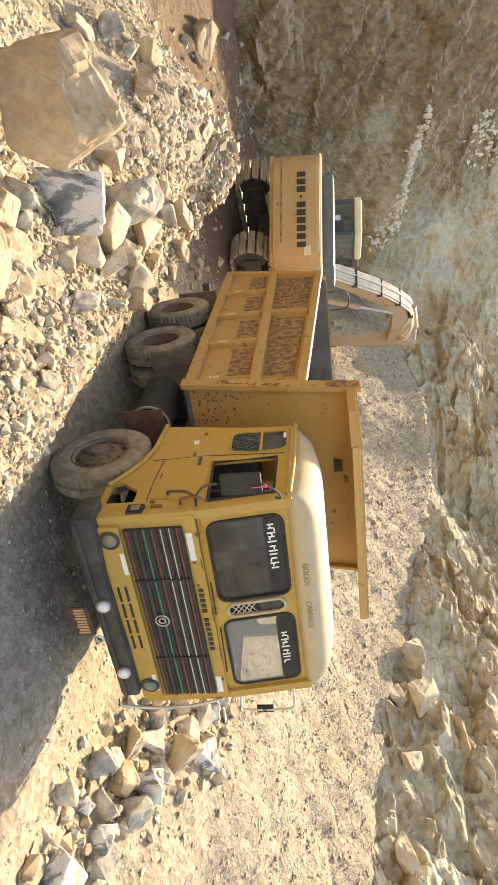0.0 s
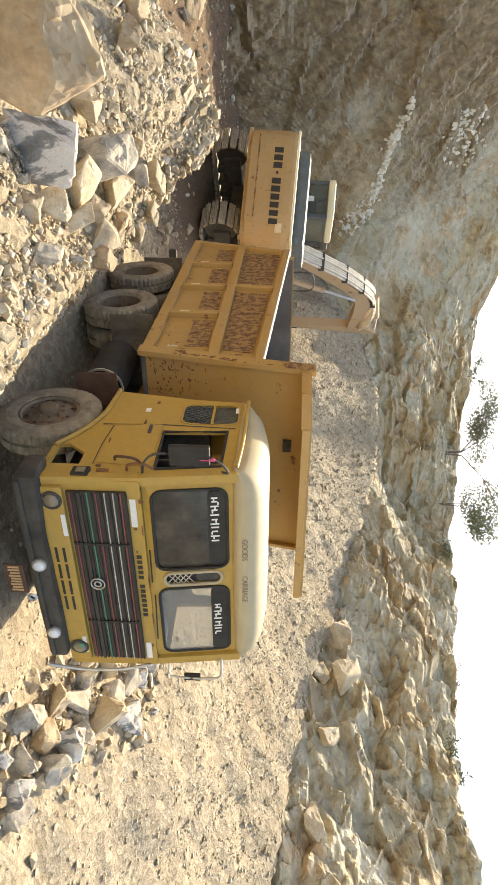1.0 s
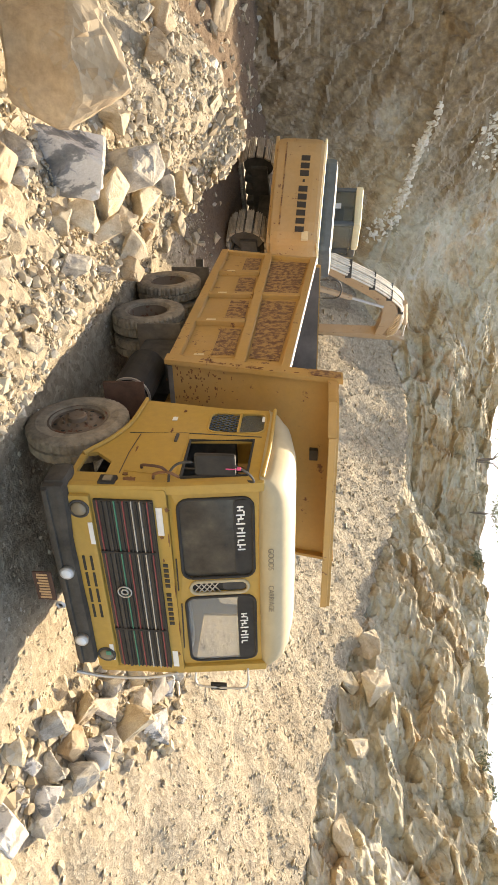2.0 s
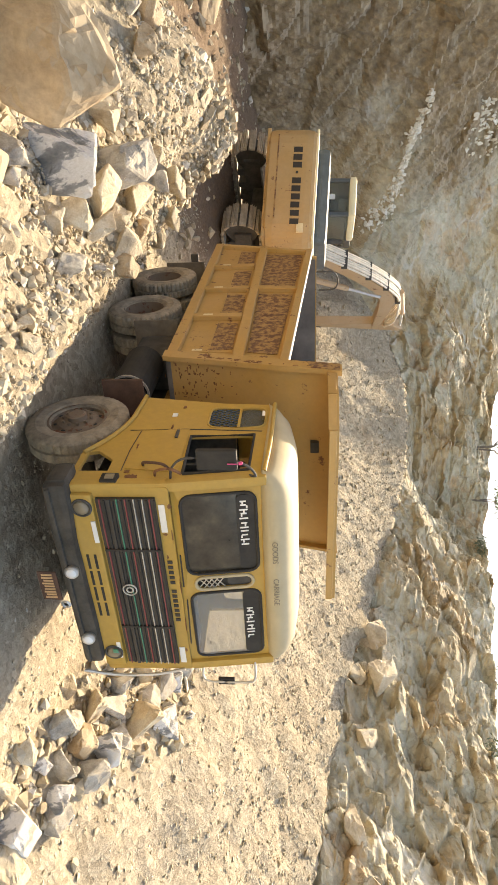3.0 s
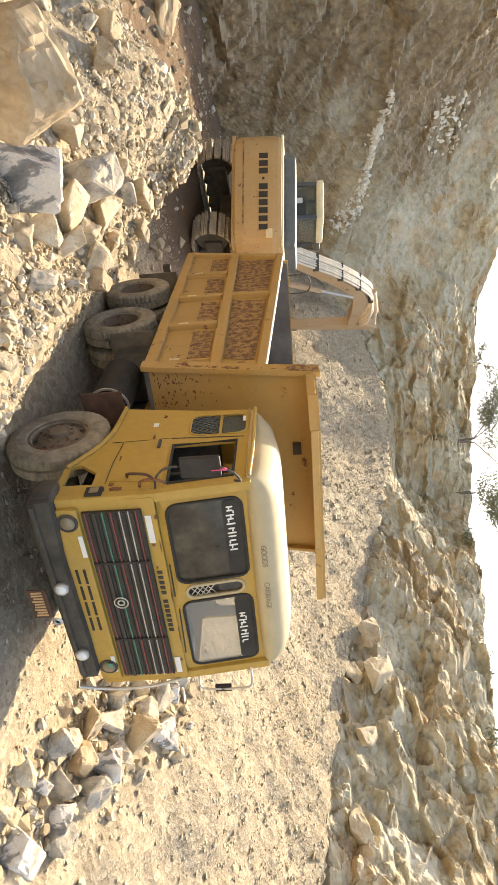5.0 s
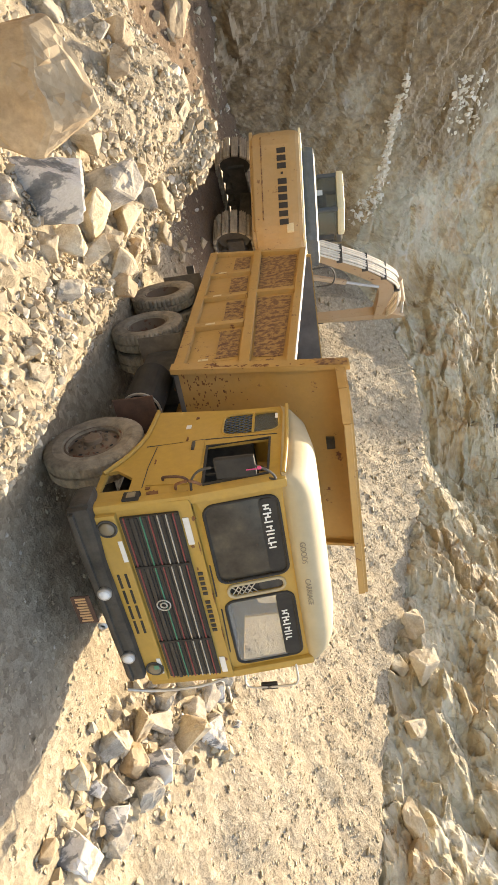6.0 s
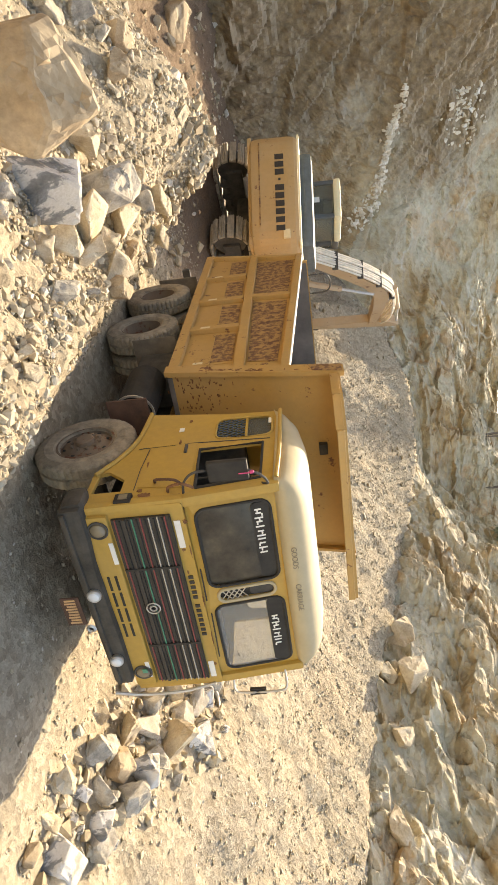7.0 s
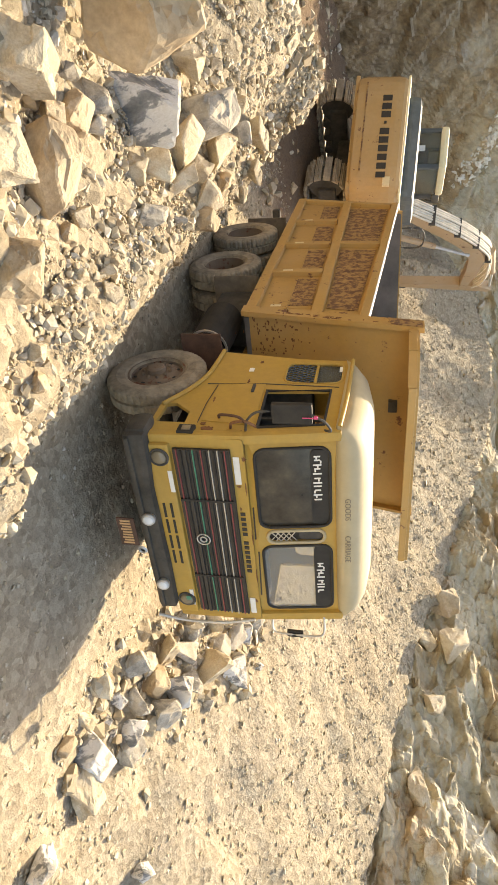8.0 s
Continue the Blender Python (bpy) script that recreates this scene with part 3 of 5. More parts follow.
            row.append(rm.verts.new((u * 1.175, y + 0.10 * abs(u) ** 4 * (1 if y < 0.6 else -0.3), 2.47 + (z - 2.47) * (0.12 + 0.88 * k))))
        rows.append(row)
    for a, c in zip(rows, rows[1:]):
        for i in range(n):
            rm.faces.new((a[i], a[i + 1], c[i + 1], c[i]))
    edge = [r[0] for r in rows] + rows[-1][1:] + [r[-1] for r in rows[-2::-1]] + rows[0][-2:0:-1]
    rm.faces.new(edge)
    part("roof", rm, CREAM, cab, "cream painted cab roof", smooth=True)
    # window rubbers and panes
    for loop in (left, right):
        pts = [screen_place(x, z) for x, z in loop]
        pts = [(p[0], p[1] - 0.006, p[2]) for p in pts] + [(pts[0][0], pts[0][1] - 0.006, pts[0][2])]
        part("window_rubber", tube(pts, 0.014), BLACK, cab)
        pane = part("windscreen", sheet(loop, [], lambda x, z: (x, screen_y(z) + 0.015, z), (0, 0.006, 0)), DUST_REFLECTION_GLASS if loop is left else GLASS, cab, "dusty tinted windscreen half")
        pane.visible_shadow = False
        w = -0.98 if loop is left else 0.14
        part("sun_strip", sheet(rounded(w, w + 0.84, 2.25, 2.41, 0.05), [], lambda x, z: (x, screen_y(z) + 0.004, z), (0, 0.003, 0)), BLACK, cab, "dark strip across the top of the windscreen")
        # pale strokes of a sticker that cannot be read
        rng = random.Random(4)
        x = w + (0.06 if loop is left else 0.22)
        while x < w + (0.56 if loop is left else 0.62):
            h = rng.uniform(0.05, 0.085)
            part("sticker_stroke", sheet(rounded(x, x + 0.016, 2.31 - h / 2, 2.31 + h / 2, 0.006, 3), [], lambda a, z: (a, screen_y(z) - 0.002, z), (0, 0.003, 0)), WHITE, cab)
            if rng.random() < 0.65:
                z0 = 2.31 + rng.uniform(-0.04, 0.03)
                part("sticker_stroke", sheet(rounded(x + 0.012, x + 0.044, z0, z0 + 0.014, 0.006, 3), [], lambda a, z: (a, screen_y(z) - 0.002, z), (0, 0.003, 0)), WHITE, cab)
            x += rng.uniform(0.036, 0.055)
    # the vent between the panes
    ring = [screen_place(x, z) for x, z in vent]
    part("vent_frame", tube([(p[0], p[1] - 0.008, p[2]) for p in ring] + [(ring[0][0], ring[0][1] - 0.008, ring[0][2])], 0.016), CREAM, cab, "cream frame of the centre vent")
    part("vent_back", sheet(vent, [], lambda x, z: (x, screen_y(z) + 0.03, z), (0, 0.004, 0)), BLACK, cab)
    part("vent_panel", sheet(rounded(-0.06, 0.06, 2.12, 2.34, 0.05), [], lambda x, z: (x, screen_y(z) + 0.012, z), (0, 0.01, 0)), CHASSIS, cab)
    lat = None
    for i in range(7):
        z = 1.80 + i * 0.05
        for s in (-1, 1):
            a, c = (-0.065 * s, z), (0.065 * s, z + 0.1)
            if c[1] < 2.14 and a[1] > 1.82:
                lat = beam((a[0], screen_y(a[1]) + 0.005, a[1]), (c[0], screen_y(c[1]) + 0.005, c[1]), 0.008, 0.008, 0, lat)
    part("vent_lattice", lat, CHROME, cab)
    # quarter window: lattice below, pane above
    lat = None
    for i in range(12):
        y = 0.88 + i * 0.05
        for s in (-1, 1):
            p0, p1 = [y, 1.9], [y + s * 0.16, 2.19]
            if 0.96 < p0[0] < 1.37 or 0.96 < p1[0] < 1.37:
                t0, t1 = 0.0, 1.0
                for lim in (0.97, 1.36):
                    if (p0[0] - lim) * (p1[0] - lim) < 0:
                        t = (lim - p0[0]) / (p1[0] - p0[0])
                        if (p0[0] < 0.97 or p0[0] > 1.36):
                            t0 = t
                        else:
                            t1 = t
                a = (-1.14, p0[0] + (p1[0] - p0[0]) * t0, 1.9 + 0.29 * t0)
                c = (-1.14, p0[0] + (p1[0] - p0[0]) * t1, 1.9 + 0.29 * t1)
                if abs(t1 - t0) > 0.05 and 0.96 < a[1] < 1.37 and 0.96 < c[1] < 1.37:
                    lat = beam(a, c, 0.009, 0.009, 0, lat)
    part("lattice", lat, EXGREY, cab)
    part("quarter_bar", box(-1.15, -1.125, 0.965, 1.365, 2.19, 2.215, 0.004), YELLOW, cab)
    q = part("quarter_pane", sheet(rounded(0.97, 1.36, 2.2, 2.46, 0.08), [], side_place(-1.13), (0.005, 0, 0)), DARK_GLASS, cab)
    q.visible_shadow = False
    ql = [(-1.152, y, z) for y, z in quarter]
    part("window_rubber", tube(ql + [ql[0]], 0.012), YELLOW, cab)
    wl = [(-1.15, y, z) for y, z in window]
    part("window_channel", tube(wl + [wl[0]], 0.016), BLACK, cab)
    part("quarter_light_bar", beam((-1.14, 0.33, 1.78), (-1.14, 0.33, 2.36), 0.02, 0.02, 0.003), BLACK, cab)
    # inside
    part("dashboard", box(-1.1, 1.1, 0.08, 0.42, 1.45, 1.74, 0.05), INSIDE, cab)
    for x in (-0.65, 0.55):
        part("seat", box(x - 0.3, x + 0.3, 0.75, 1.25, 1.3, 1.55, 0.06), INSIDE, cab)
        part("seat_back", box(x - 0.28, x + 0.28, 1.22, 1.38, 1.5, 2.15, 0.06), INSIDE, cab)
    wheel = lathe([(0.21, -0.015), (0.235, 0.0), (0.21, 0.015), (0.2, 0.0), (0.21, -0.015)], 24, pose(-0.6, 0.55, 1.82, -60, 0, 0))
    part("steering_wheel", rod((-0.6, 0.55, 1.82), (-0.6, 0.3, 1.62), 0.025, bm=wheel), BLACK, cab)
    return cab


cab = build_cab()


def build_front():
    g = part("grille", box(-1.03, 1.03, -0.03, 0.004, 1.05, 1.575, 0.015), GRILLE, truck, "black grille with coloured bars")
    for i, (z, mat, r) in enumerate(((1.09, RED, 0.006), (1.165, GRILLE, 0.016), (1.24, GREEN, 0.006), (1.315, RED, 0.006), (1.39, CHROME, 0.005), (1.465, CHROME, 0.005), (1.53, RED, 0.006))):
        part("grille_bar", beam((-1.03, -0.036, z), (1.03, -0.036, z), 0.018, r * 2, 0.005), mat, g)
        part("grille_slat", beam((-1.02, -0.034, z + 0.037), (1.02, -0.034, z + 0.037), 0.02, 0.018, 0.004), BLACK, g)
    for x in (-0.47, 0.5):
        part("grille_post", box(x - 0.012, x + 0.012, -0.052, -0.02, 1.06, 1.57, 0.004), BLACK, g)
    e = None
    for q, r in ((0.064, 0.007), (0.03, 0.008)):
        e = tube([(q * math.cos(2 * math.pi * k / 24), -0.058, 1.22 + q * math.sin(2 * math.pi * k / 24)) for k in range(25)], r, e)
    part("emblem", e, CHROME, g, "round pale metal emblem")
    # pressed yellow apron under the grille, with slots
    a = part("apron", box(-1.08, 1.06, -0.05, 0.02, 0.82, 1.03, 0.03), YELLOW, truck, "yellow pressed apron with slots")
    for z in (0.885, 0.955):
        for x in (-0.42, -0.22, -0.02, 0.18):
            part("slot", box(x, x + 0.17, -0.056, -0.04, z - 0.012, z + 0.012, 0.004), BLACK, a)
    for x in (-0.95, 0.86):
        h = lathe([(0.088, 0.02), (0.094, -0.012), (0.082, -0.02), (0.076, -0.01)], 26, pose(x, -0.05, 0.93, 90, 0, 0) @ Matrix.Scale(-1, 4, (0, 0, 1)))
        bezel = part("headlight", h, CHASSIS, a, "round headlight in a dark bezel", smooth=True)
        part("lens", lathe([(0.078, 0.0), (0.06, 0.02), (0.03, 0.03), (0.002, 0.033)], 26, pose(x, -0.055, 0.93, 90, 0, 0)), BROWN_LENS, bezel, smooth=True)
    part("lens_spot", box(0.78, 0.83, -0.095, -0.085, 0.94, 0.99, 0.004), GREEN, a)
    for x, w, z in ((-0.80, 0.24, 1.045), (0.72, 0.22, 1.03)):
        part("reflector_tape", box(x, x + w, -0.056, -0.048, z - 0.06, z - 0.02, 0.0), WHITE, a, "scuffed white reflector tape")
    for x, w in ((-0.95, 0.30), (0.82, 0.22)):
        part("reflector_tape", box(x, x + w, -0.008, -0.002, 1.59, 1.645, 0.0), WHITE, truck, "scuffed white reflector tape")
    # bars that stand for the maker's name, and scratches round them
    for i in range(12):
        x = -0.32 + i * 0.062 + (0.05 if i > 4 else 0)
        part("name_bar", box(x, x + 0.036, -0.010, -0.003, 1.60, 1.645, 0.0), LETTER, truck)
    part("wiper", beam((-0.4, -0.02, 1.73), (0.0, -0.005, 1.72), 0.012, 0.012, 0.002, beam((0.15, -0.02, 1.74), (0.75, -0.012, 1.72), 0.012, 0.012, 0.002)), BLACK, truck)
    s = part("side_lamp", box(-1.185, -1.14, 0.02, 0.14, 1.10, 1.25, 0.012), BLACK, truck)
    part("lens", box(-1.195, -1.18, 0.045, 0.115, 1.14, 1.22, 0.006), BROWN_LENS, s)
    # bumper
    b = box(-1.22, 0.93, -0.13, 0.04, 0.64, 0.83, 0.06)
    b = box(-1.25, -1.1, -0.08, 0.2, 0.66, 0.83, 0.06, b)
    bmesh.ops.subdivide_edges(b, edges=[e for e in b.edges if e.calc_length() > 0.5], cuts=14, use_grid_fill=True)
    for v in b.verts:               # knocked about
        q = Vector((v.co.x * 2.2, v.co.z * 3.0, 4.0))
        v.co.y += 0.035 * noise.noise(q)
        v.co.z += 0.03 * noise.noise(q + Vector((7, 3, 1)))
    bumper = part("bumper", b, BUMPER, truck, "dented black bumper")
    part("bumper_fold", beam((-1.2, -0.145, 0.70), (0.9, -0.145, 0.70), 0.03, 0.04, 0.012), BUMPER, bumper)
    for x in (-0.3, 0.56):
        l = part("spot_lamp", lathe([(0.055, 0.05), (0.068, 0.0), (0.06, -0.02)], 22, pose(x, -0.16, 0.75, 90, 0, 0) @ Matrix.Scale(-1, 4, (0, 0, 1))), CHROME, bumper, "round spot lamp", smooth=True)
        part("lens", lathe([(0.061, 0.0), (0.04, 0.016), (0.002, 0.022)], 22, pose(x, -0.172, 0.75, 90, 0, 0)), LAMP, l, smooth=True)
    p = part("number_plate", box(-0.30, 0.04, -0.165, -0.15, 0.42, 0.60, 0.006), BROWN, bumper, "dirty number plate under the bumper")
    rng = random.Random(7)
    for i in range(9):
        x = -0.28 + i * 0.034
        part("plate_bar", box(x, x + 0.02, -0.171, -0.166, 0.45 + rng.uniform(0, 0.03), 0.56, 0.0), plain("plate_paint", (0.6, 0.35, 0.16), 0.7) if i == 0 else bpy.data.materials["plate_paint"], p)
    part("tow_eye", lathe([(0.03, -0.015), (0.05, 0), (0.03, 0.015), (0.02, 0), (0.03, -0.015)], 16, pose(0.1, -0.16, 0.62, 90, 0, 0)), CHROME, bumper)
    # guard rail at the far corner
    part("corner_rail", tube(arc([(1.03, -0.15, 0.62), (1.14, -0.1, 0.9), (1.17, -0.06, 1.3), (1.15, 0.0, 1.62)]), 0.016), CHROME, truck, "thin pale guide rail")
    # mirrors
    m = part("mirror_arm", tube(arc([(-1.14, 0.10, 1.70), (-1.3, 0.05, 1.74), (-1.42, 0.0, 1.86), (-1.42, 0.0, 2.1)]), 0.011), CHASSIS, truck)
    tube_top = part("mirror_arm", tube(arc([(-1.14, 0.18, 2.36), (-1.22, 0.05, 2.44), (-1.34, -0.01, 2.40), (-1.41, 0.0, 2.28)]), 0.011), CHASSIS, truck)
    part("mirror", box(-1.50, -1.31, -0.015, 0.04, 1.96, 2.30, 0.025), BLACK, m, "black rectangular wing mirror")
    part("mirror_stay", tube(arc([(-1.16, 0.14, 1.56), (-1.26, 0.06, 1.60), (-1.30, 0.03, 1.72), (-1.22, 0.08, 1.8)]), 0.013), RUST, m)
    part("mirror_stay", tube(arc([(-1.16, 0.30, 1.42), (-1.24, 0.22, 1.46), (-1.25, 0.18, 1.62), (-1.18, 0.2, 1.68)]), 0.013), BROWN, m)
    part("ribbon", box(-1.40, -1.375, -0.03, -0.005, 2.31, 2.345, 0.01), PINK, m)
    part("ribbon", box(-1.392, -1.384, -0.035, -0.027, 2.22, 2.31, 0.002), PINK, m)
    f = part("mirror_arm", tube(arc([(1.13, 0.08, 1.80), (1.26, 0.0, 1.80), (1.30, -0.02, 1.9), (1.30, -0.02, 2.22), (1.27, 0.0, 2.33), (1.13, 0.1, 2.33)]), 0.012), CHROME, truck)
    part("mirror", box(1.27, 1.36, -0.01, 0.02, 1.95, 2.12, 0.01), BLACK, f)


build_front()


def text_mesh(words, size):
    cu = bpy.data.curves.new("words", "FONT")
    cu.body, cu.size, cu.extrude, cu.align_x = words, size, 0.001, "LEFT"
    tmp = new("words", cu)
    bpy.context.view_layer.update()
    me = bpy.data.meshes.new_from_object(tmp.evaluated_get(bpy.context.evaluated_depsgraph_get()))
    bpy.data.objects.remove(tmp)
    return me


for words, x, dx in (("GOODS", -0.50, 0), ("CARRIAGE", -0.06, 0)):
    me = text_mesh(words, 0.075)
    me.materials.append(FADED)
    ob = new("lettering", me)
    ob.parent = truck
    ob.matrix_basis = pose(x, 0.058, 2.555, 86, 0, 0) @ Matrix.Diagonal((0.95, 1, 1, 1))


# ---- chassis, tanks and wheels
def build_chassis():
    c = part("chassis", box(-0.46, -0.36, 0.3, 7.3, 0.80, 1.04, 0.01, box(0.36, 0.46, 0.3, 7.3, 0.80, 1.04, 0.01)), CHASSIS, truck)
    for y in (0.6, 1.7, 3.0, 4.6, 6.0, 7.2):
        part("cross_member", box(-0.36, 0.36, y - 0.05, y + 0.05, 0.84, 1.0, 0.01), CHASSIS, c)
    for y in (1.25, 4.4, 5.88):
        part("axle", rod((-0.95, y, 0.52), (0.95, y, 0.52), 0.075), CHASSIS, c)
        part("differential", rod((-0.2, y, 0.52), (0.2, y, 0.52), 0.2, seg=18), CHASSIS, c)
    for x in (-0.55, 0.55):
        part("leaf_spring", beam((x, 4.1, 0.78), (x, 6.2, 0.78), 0.09, 0.14, 0.02), CHASSIS, c)
        part("leaf_spring", beam((x, 0.6, 0.74), (x, 1.9, 0.74), 0.08, 0.09, 0.02), CHASSIS, c)
    drum = lathe([(0.02, 0.035), (0.19, 0.03), (0.205, 0.0), (0.235, 0.0), (0.24, 0.02), (0.24, 0.85), (0.225, 0.88), (0.02, 0.9)], 32, pose(-0.93, 2.12, 0.82, -90, 0, 0))
    tank = part("air_tank", drum, BLACK, c, "black cylindrical tank with a bright end ring")
    part("band", lathe([(0.222, -0.012), (0.245, -0.012), (0.245, 0.012), (0.222, 0.012), (0.222, -0.012)], 32, pose(-0.93, 2.12, 0.82, -90, 0, 0)), CHROME, tank, "pale metal end ring")
    part("tank_end", lathe([(0.2, -0.004), (0.12, 0.012), (0.002, 0.014)], 32, pose(-0.93, 2.12, 0.82, -90, 0, 0)), HUB, tank, "dust-caked tank end")
    part("fuel_tank", box(-1.0, -0.5, 3.05, 3.75, 0.62, 1.12, 0.06), CHASSIS, c)
    part("fuel_tank", box(0.5, 1.0, 2.2, 3.4, 0.62, 1.12, 0.06), CHASSIS, c)
    part("gearbox", box(-0.3, 0.3, 0.4, 2.2, 0.62, 1.1, 0.08), CHASSIS, c)
    part("mud_flap", box(-1.22, -0.75, 1.90, 1.93, 0.60, 1.06, 0.008, m=pose(0, 0, 0)), BROWN, c, "brown rusted mud flap behind the front wheel")
    part("mud_flap", box(-1.2, -0.65, 3.78, 3.80, 0.52, 1.12, 0.005), FLAP, c, "dusty rubber mud flap")
    part("mud_flap", box(-1.2, -0.65, 6.55, 6.57, 0.45, 1.1, 0.005), FLAP, c, "dusty rubber mud flap")
    part("subframe", box(-0.5, -0.34, 2.3, 7.5, 1.04, 1.2, 0.01, box(0.34, 0.5, 2.3, 7.5, 1.04, 1.2, 0.01)), BODY, c)
    part("tail_lamp_bar", box(-1.1, 1.1, 7.42, 7.5, 0.72, 0.86, 0.02), CHASSIS, c)


build_chassis()


def tyre_mesh(m, width=0.27, r=0.525, groove=0.024):
    """A tyre turned in one piece, its tread and shoulders cut into lugs."""
    h = width / 2
    prof = [(0.27, -0.75), (0.33, -1.0), (0.40, -1.04), (0.42, -1.07), (0.435, -1.04), (0.48, -0.97), (r - 0.012, -0.86), (r, -0.74), (r, -0.12), (r - 0.02, -0.06), (r - 0.02, 0.06), (r, 0.12), (r, 0.74), (r - 0.012, 0.86), (0.48, 0.97), (0.435, 1.04), (0.42, 1.07), (0.40, 1.04), (0.33, 1.0), (0.27, 0.75)]
    seg = 132
    bm = bmesh.new()
    rings = []
    for k, (q, u) in enumerate(prof):
        ring = []
        for i in range(seg):
            a = 2 * math.pi * i / seg
            cut = groove if q > 0.5 and ((i + (1 if u > 0 else 0)) % 3 == 0) else 0.0
            ring.append(bm.verts.new(((q - cut) * math.cos(a), (q - cut) * math.sin(a), u * h)))
        rings.append(ring)
    for a, c in zip(rings, rings[1:]):
        for i in range(seg):
            bm.faces.new((a[i], a[(i + 1) % seg], c[(i + 1) % seg], c[i]))
    bm.transform(m)
    return bm


def build_wheel(y, z, x, front, side):
    m = pose(x, y, z, 0, 90 * side, 0)        # the axis points outwards
    if front:
        prof = [(0.285, 0.128), (0.305, 0.125), (0.31, 0.11), (0.285, 0.095), (0.27, 0.07), (0.235, 0.085), (0.20, 0.108), (0.17, 0.115), (0.10, 0.12), (0.095, 0.165), (0.075, 0.178), (0.002, 0.18)]
    else:
        prof = [(0.285, 0.12), (0.30, 0.11), (0.28, 0.09), (0.265, 0.0), (0.255, -0.12), (0.20, -0.15), (0.13, -0.155), (0.12, -0.09), (0.10, -0.07), (0.002, -0.068)]
    w = part("wheel", lathe(prof, 40, m), HUB, truck, "dust-caked steel wheel", smooth=False)
    n = 10
    for k in range(n):
        a = 2 * math.pi * k / n
        c = m @ Vector((0.145 * math.cos(a), 0.145 * math.sin(a), 0.11 if front else -0.16))
        d = m @ Vector((0.145 * math.cos(a), 0.145 * math.sin(a), 0.145 if front else -0.12))
        part("wheel_nut", rod(c, d, 0.018, seg=6), HUB, w)
    if front:
        for k in range(8):
            a = 2 * math.pi * (k + 0.5) / 8
            q = m @ pose(0.222 * math.cos(a), 0.222 * math.sin(a), 0.094, 0, 0, math.degrees(a))
            part("hand_hole", lathe([(0.024, 0.004), (0.002, 0.006)], 10, q), BLACK, w)
    part("tyre", tyre_mesh(m, groove=0.009 if front else 0.024), RUBBER, w, "dusty black ribbed tyre" if front else "dusty lugged tyre")
    return w


for side in (-1, 1):
    build_wheel(1.24, 0.52, side * 0.99, True, side)
    for y in (4.40, 5.88):
        build_wheel(y, 0.535, side * 1.06, False, side)
        build_wheel(y, 0.535, side * 0.74, False, side)


# ---- the tipping body
def head_y(z):
    return 2.62 - 0.215 * (z - 1.2)


def rim_z(y):
    return 2.655 + (y - 2.4) * 0.062


